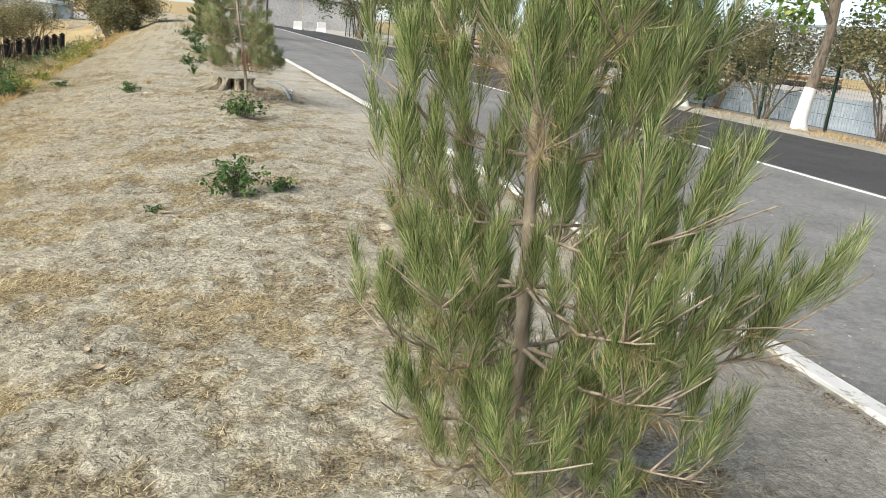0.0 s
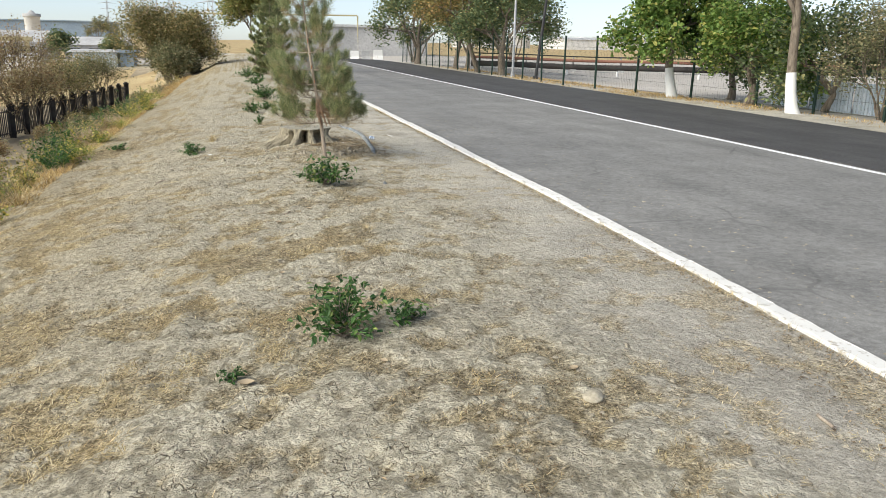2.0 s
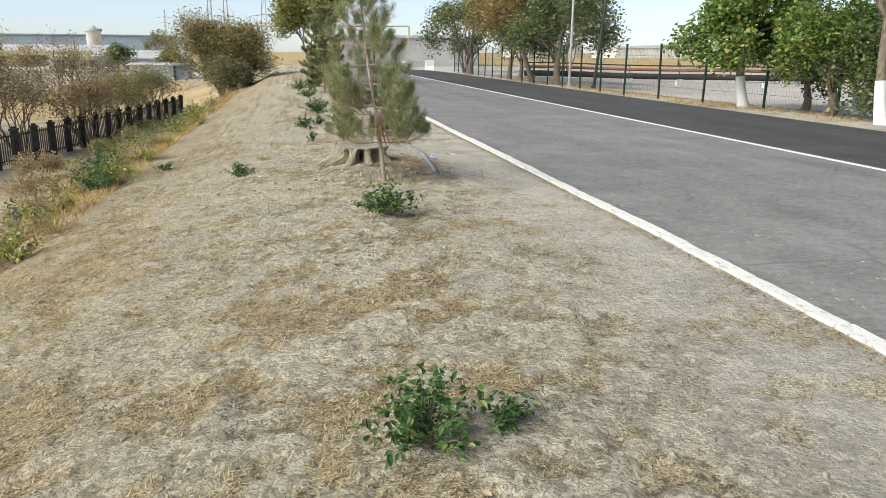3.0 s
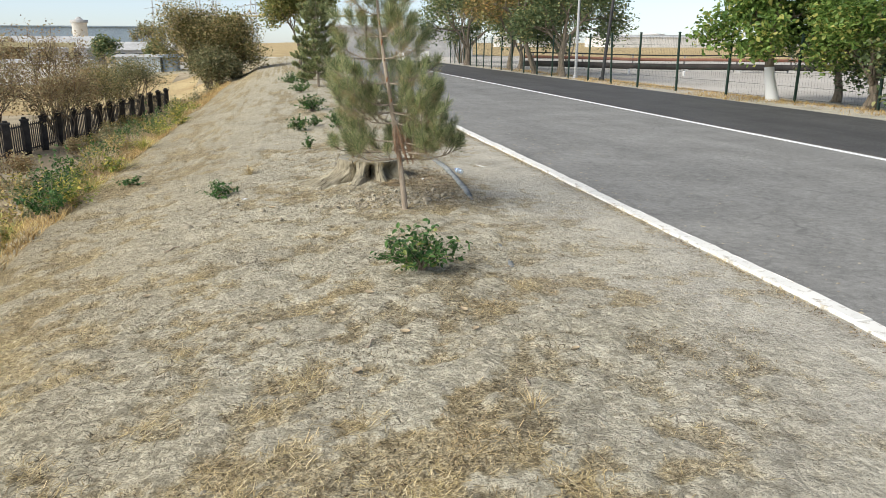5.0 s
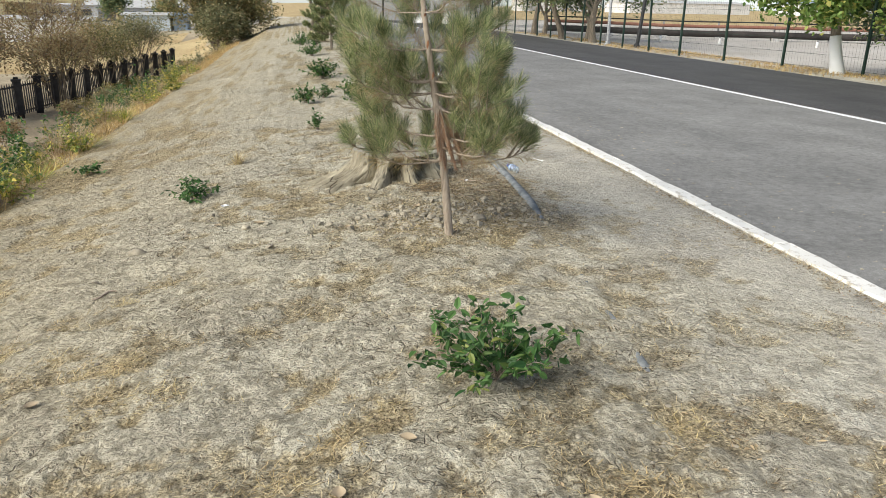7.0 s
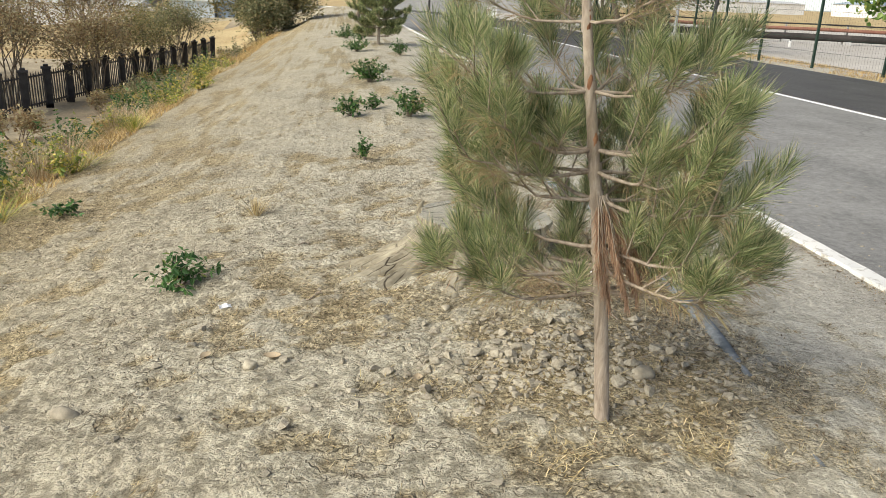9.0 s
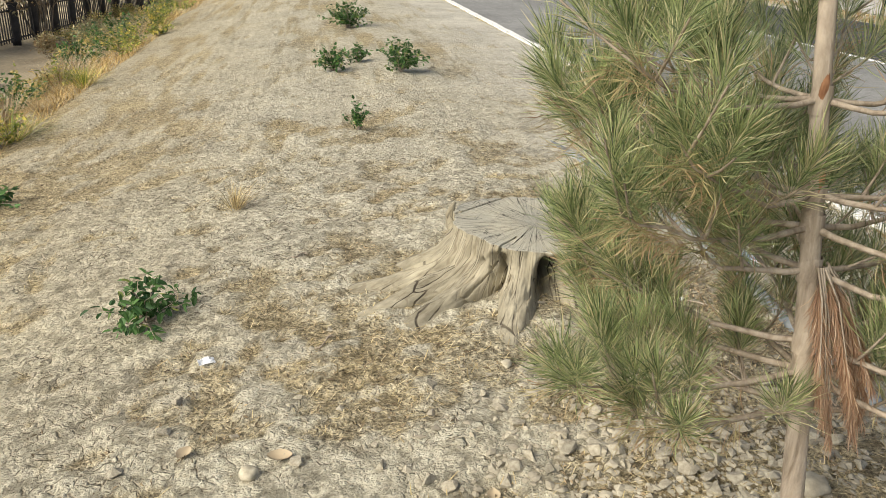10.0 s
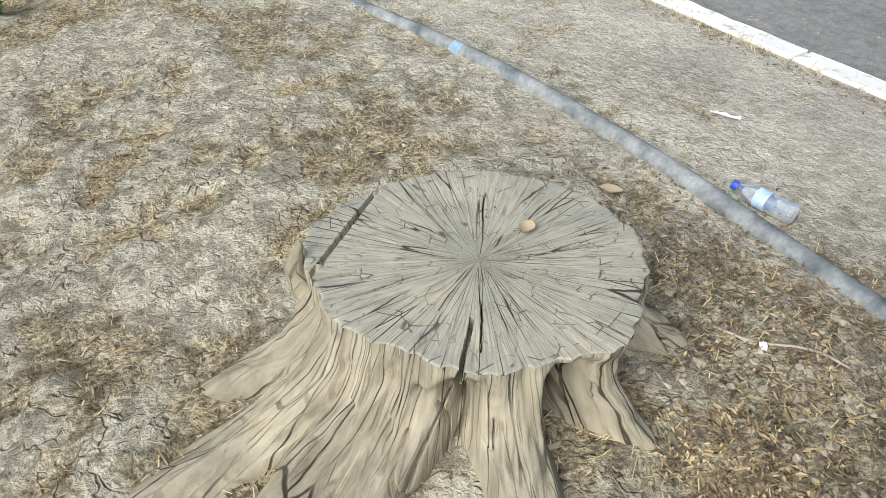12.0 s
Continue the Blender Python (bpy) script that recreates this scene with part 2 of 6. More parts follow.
def make_stump_wood(name, top):
    """Grey weathered wood; radial checks and rings on the sawn face, long fibres on the flanks."""
    m, nt, b = material(name, 0.9, 0.15)
    v = coords(nt)
    flat = nt.nodes.new("ShaderNodeVectorMath")
    flat.operation = "MULTIPLY"
    flat.inputs[1].default_value = (1, 1, 0)
    nt.links.new(v, flat.inputs[0])
    rr = nt.nodes.new("ShaderNodeVectorMath")
    rr.operation = "LENGTH"
    nt.links.new((flat if top else v.node).outputs[0], rr.inputs[0])
    way = nt.nodes.new("ShaderNodeVectorMath")
    way.operation = "NORMALIZE"
    nt.links.new(flat.outputs[0], way.inputs[0])

    def grain(around, outwards):
        """A place by its direction round the pith and its distance from it."""
        k = nt.nodes.new("ShaderNodeVectorMath")
        k.operation = "SCALE"
        k.inputs["Scale"].default_value = around
        nt.links.new(way.outputs[0], k.inputs[0])
        o = nt.nodes.new("ShaderNodeMath")
        o.operation = "MULTIPLY"
        o.inputs[1].default_value = outwards
        nt.links.new(rr.outputs["Value"], o.inputs[0])
        up = nt.nodes.new("ShaderNodeCombineXYZ")
        nt.links.new(o.outputs[0], up.inputs[2])
        add = nt.nodes.new("ShaderNodeVectorMath")
        nt.links.new(k.outputs[0], add.inputs[0])
        nt.links.new(up.outputs[0], add.inputs[1])
        return add.outputs[0]

    def checks(around, outwards, thin, wander):
        """Drying checks: long cells with dark edges."""
        vor = nt.nodes.new("ShaderNodeTexVoronoi")
        vor.feature = "DISTANCE_TO_EDGE"
        vor.inputs["Scale"].default_value = 1.0
        g = grain(around, outwards)
        nt.links.new(mix(nt, wander, g, node_color(nt, v, 30.0 if top else 8.0), "LINEAR_LIGHT"), vor.inputs["Vector"])
        return ramp(nt, vor.outputs["Distance"], [(thin * 0.4, grey(1.0)), (thin, grey(0.0))])

    fib = noise_tex(nt, grain(15.0, 5.0) if top else grain(6.0, 6.0), 2.2, 6, 0.62, 0.3)
    blot = noise_tex(nt, v, 5.0, 4)
    some = ramp(nt, noise_tex(nt, v, 7.0, 3), [(0.36, grey(0.1)), (0.56, grey(1.0))])
    fine = noise_tex(nt, grain(60.0, 9.0) if top else grain(36.0, 16.0), 1.0, 4, 0.7)
    if top:
        c = ramp(nt, fib, [(0.25, (0.29, 0.272, 0.22)), (0.5, (0.4, 0.377, 0.305)), (0.8, (0.48, 0.455, 0.37))])
        c = mix(nt, 0.5, c, ramp(nt, fine, [(0.3, grey(0.25)), (0.7, grey(0.72))]), "OVERLAY")
        c = mix(nt, 0.6, c, ramp(nt, blot, [(0.3, (0.34, 0.36, 0.37)), (0.7, (0.62, 0.59, 0.52))]), "OVERLAY")
        rim_dirt = node(nt, "ShaderNodeMapRange", **{"From Min": 0.25, "From Max": 0.4, "To Min": 0.0, "To Max": 0.3})
        nt.links.new(rr.outputs["Value"], rim_dirt.inputs["Value"])
        c = mix(nt, rim_dirt.outputs[0], c, (0.27, 0.27, 0.25))
        wide = mix(nt, 1.0, checks(8.5, 1.8, 0.028, 0.03), some, "MULTIPLY")
        cross = mix(nt, 1.0, checks(4.0, 15.0, 0.026, 0.012), ramp(nt, noise_tex(nt, v, 21.0, 2), [(0.52, grey(0.0)), (0.6, grey(0.75))]), "MULTIPLY")
        wide = mix(nt, 1.0, wide, cross, "LIGHTEN")
        hair = mix(nt, 1.0, checks(21.0, 11.0, 0.045, 0.04), ramp(nt, noise_tex(nt, v, 16.0, 3), [(0.42, grey(0.0)), (0.58, grey(1.0))]), "MULTIPLY")
        c = mix(nt, mix(nt, 0.5, (0, 0, 0), hair), c, (0.14, 0.125, 0.1))
        c = mix(nt, wide, c, (0.055, 0.048, 0.038))
        relief = mix(nt, wide, mix(nt, mix(nt, 0.4, (0, 0, 0), hair), fib, (0.0, 0.0, 0.0)), (0.0, 0.0, 0.0))
    else:
        c = ramp(nt, fib, [(0.25, (0.2, 0.17, 0.115)), (0.45, (0.29, 0.258, 0.185)), (0.75, (0.39, 0.352, 0.26))])
        c = mix(nt, 0.3, c, ramp(nt, fine, [(0.3, grey(0.2)), (0.7, grey(0.76))]), "OVERLAY")
        c = mix(nt, 0.7, c, ramp(nt, blot, [(0.3, grey(0.26)), (0.7, grey(0.7))]), "OVERLAY")
        wide = mix(nt, 1.0, checks(8.0, 3.0, 0.022, 0.12), some, "MULTIPLY")
        hair = mix(nt, 1.0, mix(nt, 0.55, (0, 0, 0), checks(19.0, 6.0, 0.04, 0.15)), ramp(nt, noise_tex(nt, v, 13.0, 3), [(0.42, grey(0.0)), (0.58, grey(1.0))]), "MULTIPLY")
        c = mix(nt, hair, c, (0.16, 0.13, 0.09))
        c = mix(nt, wide, c, (0.05, 0.04, 0.03))
        relief = mix(nt, wide, mix(nt, hair, fib, (0.1, 0.1, 0.1)), (0.0, 0.0, 0.0))
    nt.links.new(c, b.inputs["Base Color"])
    bump(nt, b, relief, 0.6 if top else 0.8, 0.004 if top else 0.009)
    return m


DIRT = make_dirt()
DRY_FIELD = two_scale("dry_field_soil", (0.36, 0.26, 0.13), (0.5, 0.4, 0.22), 0.25, 6.0, 0.95, 0.1, 0, 0.03)
LOW_SOIL = two_scale("low_ground_soil", (0.23, 0.19, 0.13), (0.47, 0.4, 0.275), 0.3, 7.0, 0.95, 0.1, 0, 0.03)
PALE_YARD = two_scale("pale_dusty_yard", (0.4, 0.37, 0.32), (0.5, 0.47, 0.42), 0.2, 5.0, 0.95, 0.1, 0, 0.01)
ASPHALT_OLD = make_asphalt("worn_grey_asphalt", (0.175, 0.173, 0.162), (0.255, 0.25, 0.232), 0.9)
ASPHALT_NEW = make_asphalt("dark_new_asphalt", (0.055, 0.054, 0.052), (0.092, 0.09, 0.086), 0.75)
KERB_PAINT = make_worn_paint("whitewashed_kerb", (0.76, 0.75, 0.7), (0.42, 0.38, 0.31), 0.37)
LINE_PAINT = make_worn_paint("road_line_paint", (0.82, 0.82, 0.82), (0.2, 0.2, 0.2), 0.3)
LIME = make_worn_paint("limewash", (0.8, 0.79, 0.75), (0.35, 0.3, 0.23), 0.3)
BARK_PINE = make_bark("young_pine_bark", (0.21, 0.165, 0.12), (0.5, 0.42, 0.33), 30.0)
SCAR = make_bark("red_brown_torn_bark", (0.12, 0.05, 0.025), (0.42, 0.22, 0.12), 40.0)
BARK_GREY = make_bark("grey_brown_bark", (0.1, 0.08, 0.06), (0.3, 0.25, 0.19))
NEEDLE_FRESH = leafy("fresh_pine_needles", (0.035, 0.085, 0.022), (0.48, 0.56, 0.23), (0.64, 0.58, 0.33), 0.14, 0.4, 0.4, 9.0)
NEEDLE_DULL = leafy("dull_pine_needles", (0.055, 0.095, 0.034), (0.46, 0.52, 0.24), (0.66, 0.59, 0.36), 0.18, 0.4, 0.4, 7.0)
NEEDLE_OLD = leafy("old_buff_pine_needles", (0.3, 0.24, 0.11), (0.52, 0.44, 0.23), (0.42, 0.27, 0.16), 0.3, 0.5, 0.4)
NEEDLE_DEAD = leafy("dead_pine_needles", (0.3, 0.17, 0.1), (0.48, 0.31, 0.2), (0.55, 0.4, 0.27), 0.2)
LEAF_PLANT = leafy("young_shoot_leaves", (0.025, 0.075, 0.02), (0.12, 0.235, 0.065), (0.32, 0.36, 0.1), 0.06, 0.5, 0.3)
# the next three greens are lifted: distance haze is put into their colour
LEAF_CATALPA = leafy("large_tree_leaves", (0.06, 0.13, 0.025), (0.3, 0.42, 0.11), (0.5, 0.48, 0.14), 0.12, 0.45, 0.4)
LEAF_DARK = leafy("dark_tree_leaves", (0.065, 0.1, 0.045), (0.23, 0.29, 0.13), (0.38, 0.36, 0.15), 0.14, 0.5, 0.35)
LEAF_OLIVE = leafy("olive_leaves", (0.11, 0.12, 0.06), (0.33, 0.33, 0.17), (0.45, 0.37, 0.2), 0.18, 0.5, 0.35)
LEAF_AUTUMN = leafy("autumn_leaves", (0.13, 0.12, 0.04), (0.34, 0.29, 0.1), (0.42, 0.27, 0.1), 0.25)
LEAF_YELLOW = leafy("yellowing_green_leaves", (0.13, 0.15, 0.045), (0.36, 0.38, 0.13), (0.5, 0.42, 0.16), 0.25, 0.5, 0.35)
LEAF_RUST = leafy("rusty_leaves", (0.22, 0.15, 0.08), (0.44, 0.32, 0.17), (0.44, 0.39, 0.21), 0.35, 0.5, 0.3)
LEAF_BUSH = leafy("dusty_bush_leaves", (0.11, 0.11, 0.04), (0.36, 0.33, 0.14), (0.5, 0.38, 0.18), 0.25)
WEED_GREEN = leafy("lush_weeds", (0.09, 0.15, 0.025), (0.36, 0.4, 0.09), (0.66, 0.55, 0.13), 0.3)
# flakes of litter; the dark tone doubles as shadow between them
CHIPS = leafy("brown_litter_and_shade", (0.09, 0.065, 0.04), (0.28, 0.21, 0.12), (0.42, 0.32, 0.19), 0.2, 0.8, 0.05)
VERGE = leafy("golden_verge_litter", (0.28, 0.18, 0.07), (0.58, 0.41, 0.17), (0.68, 0.5, 0.22), 0.2, 0.7, 0.1)
WEED = leafy("yellowing_weeds", (0.12, 0.14, 0.03), (0.36, 0.33, 0.1), (0.56, 0.43, 0.17), 0.4)
STRAW = leafy("dry_straw", (0.18, 0.13, 0.062), (0.65, 0.52, 0.265), (0.74, 0.62, 0.38), 0.25, 0.7, 0.1)
DEAD_LEAF = leafy("fallen_leaf", (0.3, 0.19, 0.1), (0.45, 0.34, 0.21), (0.55, 0.46, 0.32), 0.4, 0.7, 0.1)
STUMP_TOP = make_stump_wood("sawn_grey_wood", True)
STUMP_SIDE = make_stump_wood("weathered_root_wood", False)
CLOD = two_scale("dry_clods", (0.27, 0.235, 0.175), (0.43, 0.39, 0.3), 3.0, 40.0, 0.95, 0.1, 0, 0.003)
STONE = two_scale("pale_stone", (0.36, 0.32, 0.235), (0.5, 0.45, 0.345), 8.0, 60.0, 0.9, 0.2, 0, 0.002)
PIPE_STEEL = two_scale("grey_blue_painted_pipe", (0.09, 0.105, 0.112), (0.31, 0.32, 0.31), 9.0, 70.0, 0.7, 0.3, 0.0, 0.002)
PIPE_BLUE = two_scale("flaking_blue_paint", (0.16, 0.26, 0.36), (0.32, 0.42, 0.48), 12.0, 70.0, 0.6, 0.3, 0.0, 0.002)
POST_GREEN = two_scale("dark_green_post_paint", (0.012, 0.03, 0.022), (0.03, 0.055, 0.04), 4.0, 50.0, 0.6, 0.3)
IRON_BLACK = two_scale("black_iron", (0.022, 0.022, 0.024), (0.055, 0.052, 0.05), 3.0, 40.0, 0.6, 0.3)
GALV = two_scale("galvanised_pole", (0.35, 0.36, 0.36), (0.5, 0.5, 0.5), 2.0, 40.0, 0.55, 0.4, 0.2)
WALL_WHITE = two_scale("white_rendered_wall", (0.62, 0.61, 0.58), (0.78, 0.77, 0.74), 0.3, 3.0, 0.9, 0.2)
WALL_BLUE = two_scale("pale_blue_sheet", (0.45, 0.53, 0.6), (0.6, 0.67, 0.72), 0.4, 5.0, 0.6, 0.3)
WALL_GREY = two_scale("grey_concrete_wall", (0.33, 0.33, 0.32), (0.48, 0.47, 0.45), 0.2, 3.0, 0.9, 0.2)
ROOF_GREY = two_scale("grey_sheet_roof", (0.4, 0.4, 0.39), (0.55, 0.55, 0.53), 0.3, 4.0, 0.7, 0.3)
ROOF_BLUE = two_scale("blue_grey_roof", (0.2, 0.27, 0.34), (0.3, 0.37, 0.44), 0.1, 2.0, 0.6, 0.3)
PIPE_DARK = two_scale("dark_lagged_pipeline", (0.03, 0.028, 0.026), (0.07, 0.06, 0.055), 0.4, 5.0, 0.8, 0.2)
PIPE_RED = two_scale("red_brown_pipe", (0.22, 0.1, 0.07), (0.33, 0.17, 0.12), 0.4, 5.0, 0.8, 0.2)
PIPE_YELLOW = two_scale("yellow_gas_pipe", (0.36, 0.32, 0.18), (0.48, 0.42, 0.25), 0.6, 8.0, 0.7, 0.3)
GLASS_DARK = two_scale("dark_window_glass", (0.03, 0.04, 0.05), (0.07, 0.08, 0.09), 0.5, 3.0, 0.2, 0.5)
CAP_BLUE, _nt, _b = material("blue_cap_plastic", 0.4, 0.5)
_b.inputs["Base Color"].default_value = (0.03, 0.09, 0.5, 1)
PLASTIC, _nt, _b = material("clear_plastic", 0.08, 0.5)
_b.inputs["Base Color"].default_value = (0.86, 0.93, 1.0, 1)
_b.inputs["Transmission Weight"].default_value = 0.85
_b.inputs["IOR"].default_value = 1.25
PAPER = two_scale("white_paper_scrap", (0.7, 0.7, 0.68), (0.82, 0.82, 0.8), 20.0, 90.0, 0.8, 0.2, 0, 0.001)
LABEL_BLUE = two_scale("pale_blue_label", (0.32, 0.46, 0.66), (0.48, 0.6, 0.76), 30.0, 90.0, 0.5, 0.3, 0, 0.001)

# ---------------------------------------------------------------- mesh helpers
rng = np.random.default_rng(7)


def fast_mesh(name, verts, polys, mats, smooth=False, index=None):
    """A mesh from an array of points and a list of arrays of polygons, each array with one number of corners."""
    verts = np.asarray(verts, dtype=np.float32)
    me = bpy.data.meshes.new(name)
    polys = [np.asarray(p, dtype=np.int32) for p in polys if len(p)]
    loops = np.concatenate([p.ravel() for p in polys])
    sizes = np.concatenate([np.full(len(p), p.shape[1], dtype=np.int32) for p in polys])
    starts = np.concatenate([[0], np.cumsum(sizes)[:-1]]).astype(np.int32)
    me.vertices.add(len(verts))
    me.vertices.foreach_set("co", verts.ravel())
    me.loops.add(len(loops))
    me.loops.foreach_set("vertex_index", loops)
    me.polygons.add(len(sizes))
    me.polygons.foreach_set("loop_start", starts)
    me.polygons.foreach_set("loop_total", sizes)
    if index is not None:
        me.polygons.foreach_set("material_index", np.asarray(index, dtype=np.int32))
    me.polygons.foreach_set("use_smooth", np.full(len(sizes), smooth, dtype=bool))
    for m in mats if isinstance(mats, (list, tuple)) else [mats]:
        me.materials.append(m)
    me.update(calc_edges=True)
    me.validate()
    return me


def put(name, me, parent=None, at=(0, 0, 0), turn=(0, 0, 0)):
    ob = new(name, me)
    ob.matrix_basis = pose(*at, *turn)
    if parent is not None:
        ob.parent = parent
    return ob


def part(name, bm, mat, parent=None, label="", smooth=False, at=(0, 0, 0), turn=(0, 0, 0)):
    me = bpy.data.meshes.new(name)
    bmesh.ops.recalc_face_normals(bm, faces=bm.faces)
    bm.to_mesh(me)
    bm.free()
    me.materials.append(mat)
    me.polygons.foreach_set("use_smooth", np.full(len(me.polygons), smooth, dtype=bool))
    ob = put(name, me, parent, at, turn)
    if label:
        tagged(ob, label)
    return ob


def thing(name, label, category, at=(0, 0, 0), turn=(0, 0, 0), group="", kind=""):
    ob = new(name)
    ob.matrix_basis = pose(*at, *turn)
    return tagged(ob, label, category, group, kind)


def box(bm, x0, x1, y0, y1, z0, z1, bevel=0.0):
    r = bmesh.ops.create_cube(bm, size=1, matrix=Matrix.LocRotScale(((x0 + x1) / 2, (y0 + y1) / 2, (z0 + z1) / 2), None, (x1 - x0, y1 - y0, z1 - z0)))
    if bevel:
        edges = list({e for v in r["verts"] for e in v.link_edges})
        bmesh.ops.bevel(bm, geom=edges, offset=bevel, segments=2, affect="EDGES", profile=0.6)
    return bm


def box_mesh(x0, x1, y0, y1, z0, z1, bevel=0.0):
    return box(bmesh.new(), x0, x1, y0, y1, z0, z1, bevel)


def tube_arrays(points, radii, sides=8, cap=True):
    """Points and quads of a tapered tube along a line."""
    pts = np.asarray(points, float)
    n = len(pts)
    tang = np.gradient(pts, axis=0)
    tang /= np.linalg.norm(tang, axis=1, keepdims=True) + 1e-9
    ref = np.array([0.0, 0.0, 1.0]) if abs(tang[0][2]) < 0.9 else np.array([1.0, 0.0, 0.0])
    a = np.cross(tang, ref)
    a /= np.linalg.norm(a, axis=1, keepdims=True) + 1e-9
    b = np.cross(tang, a)
    ang = np.linspace(0, 2 * np.pi, sides, endpoint=False)
    ring = a[:, None] * np.cos(ang)[None, :, None] + b[:, None] * np.sin(ang)[None, :, None]
    v = (pts[:, None] + ring * np.asarray(radii, float)[:, None, None]).reshape(-1, 3)
    i, j = np.meshgrid(np.arange(n - 1), np.arange(sides), indexing="ij")
    k = (j + 1) % sides
    q = np.stack([i * sides + j, i * sides + k, (i + 1) * sides + k, (i + 1) * sides + j], -1).reshape(-1, 4)
    return v, q


class Pile:
    """Collects points and polygons of several pieces for one mesh."""

    def __init__(self):
        self.v, self.p, self.n = [], {}, 0

    def add(self, v, *polys):
        for q in polys:
            q = np.asarray(q, dtype=np.int64)
            self.p.setdefault(q.shape[1], []).append(q + self.n)
        self.v.append(np.asarray(v, float))
        self.n += len(v)

    def tube(self, points, radii, sides=8):
        self.add(*tube_arrays(points, radii, sides))

    def mesh(self, name, mat, smooth=False):
        return fast_mesh(name, np.concatenate(self.v), [np.concatenate(q) for q in self.p.values()], mat, smooth)


def value_noise(x, y, seed=0):
    xi, yi = np.floor(x).astype(np.int64), np.floor(y).astype(np.int64)
    fx, fy = x - xi, y - yi
    fx, fy = fx * fx * (3 - 2 * fx), fy * fy * (3 - 2 * fy)

    def h(a, b):
        n = (a * 374761393 + b * 668265263 + seed * 1442695041) & 0xFFFFFFFF
        n = ((n ^ (n >> 13)) * 1274126177) & 0xFFFFFFFF
        return ((n ^ (n >> 16)) & 0xFFFF) / 65535.0

    return (h(xi, yi) * (1 - fx) + h(xi + 1, yi) * fx) * (1 - fy) + (h(xi, yi + 1) * (1 - fx) + h(xi + 1, yi + 1) * fx) * fy


def fbm(x, y, scale, octaves=4, seed=0):
    total, amp, norm = 0.0, 1.0, 0.0
    for o in range(octaves):
        total = total + amp * value_noise(x * scale * 2**o + 17.3 * o, y * scale * 2**o - 9.1 * o, seed + o)
        norm += amp
        amp *= 0.5
    return total / norm - 0.5


def smooth_step(a, b, x):
    t = np.clip((x - a) / (b - a), 0, 1)
    return t * t * (3 - 2 * t)


# ---------------------------------------------------------------- ground, road, kerb
BEND_Y, BEND_R = 70.0, 48.0  # the road runs straight along y, then bends to the left


def sway(y):
    """The road's slight curve near the start of the walk."""
    return np.interp(y, [-60, 0, 2.3, 4.3, 5.2, 6.5, 9, 13], [-0.45, -0.26, -0.2, -0.13, -0.1, -0.055, -0.012, 0.0])


def across(x, y):
    """Distance across the road from the line x = 0, which bends with the road."""
    return np.where(y > BEND_Y, np.hypot(x + BEND_R, y - BEND_Y) - BEND_R, x - sway(y) * smooth_step(1.0, 2.6, x))


PROFILE_X = [-5000, -9, -7, -5, -4, -3.4, -2.9, -2.6, -1.9, -1.4, -1.0, -0.5, 0, 0.8, 1.5, 3.06, 3.12, 13.2, 13.36, 14, 15.5, 18, 30, 5000]
PROFILE_Z = [-3.1, -3.1, -2.9, -1.9, -1.15, -0.7, -0.47, -0.38, -0.28, -0.18, -0.13, -0.05, 0, 0.085, 0.09, 0.075, -0.25, -0.25, -0.12, -0.16, -0.2, -0.4, -0.6, -0.6]


def crust(x, y):
    """Where the pale trodden crust lies (above 0) and where loose litter does (below 0)."""
    x, y = np.asarray(x, float), np.asarray(y, float)
    u = across(x, y)
    f = 0.45 * fbm(x, y, 0.8, 2, 61) + 0.7 * fbm(x, y, 2.6, 3, 62) + 0.95 * fbm(x, y, 8.0, 3, 63)
    f = f + 0.16 * smooth_step(1.4, 2.4, u) - 0.1 * smooth_step(-0.9, -2.2, u)
    trail = -0.95 + 0.25 * np.sin(y * 0.35)  # a trodden line along the bank
    f = f + 0.16 * np.exp(-(((x - trail) / 0.35) ** 2)) * smooth_step(5.0, 8.0, y)
    f = f - 0.16 * np.exp(-((x - 1.55) ** 2 / 0.16 + (y - 13.8) ** 2 / 0.5)) - 0.24 * np.exp(-((x - 1.0) ** 2 / 0.4 + (y - 12.95) ** 2 / 0.16)) - 0.1 * np.exp(-((x - 0.1) ** 2 / 0.7 + (y - 8.2) ** 2 / 1.5))
    f = f + 0.14 * np.exp(-((x - 0.3) ** 2 / 0.3 + (y - 13.4) ** 2 / 0.12))
    return f


def ground_z(x, y, fine=True):
    x, y = np.asarray(x, float), np.asarray(y, float)
    u = across(x, y)
    z = np.interp(u, PROFILE_X, PROFILE_Z)
    flat = np.interp(x, [-25, 25], [-2.6, -0.6])
    w = smooth_step(74, 104, y)
    z = z * (1 - w) + flat * w
    # the bank's edge wanders
    edge = smooth_step(-1.6, -2.6, u) * smooth_step(-8, -5, u) * (1 - w)
    z = z + edge * 0.25 * fbm(x, y, 0.35, 3, 5)
    if fine:
        soil = smooth_step(2.98, 2.7, u) * smooth_step(-5, -3, u) + smooth_step(13.5, 14.2, u) * smooth_step(20, 16, u)
        near = smooth_step(34, 18, y)
        rough = 0.35 + 0.65 * smooth_step(2.4, 1.2, u)
        plates = 0.014 * smooth_step(-0.12, 0.03, crust(x, y)) + 0.03 * np.abs(fbm(x, y, 13.0, 2, 3)) + 0.014 * fbm(x, y, 17.0, 2, 4)
        z = z + soil * rough * (0.05 * fbm(x, y, 1.3, 3, 1) + near * (0.026 * fbm(x, y, 6.0, 3, 2) + plates))
    z = z + 0.35 * smooth_step(38, 52, y) * smooth_step(-2.6, -1.2, u) * smooth_step(2.6, 0.6, u) * (1 - w)
    return z


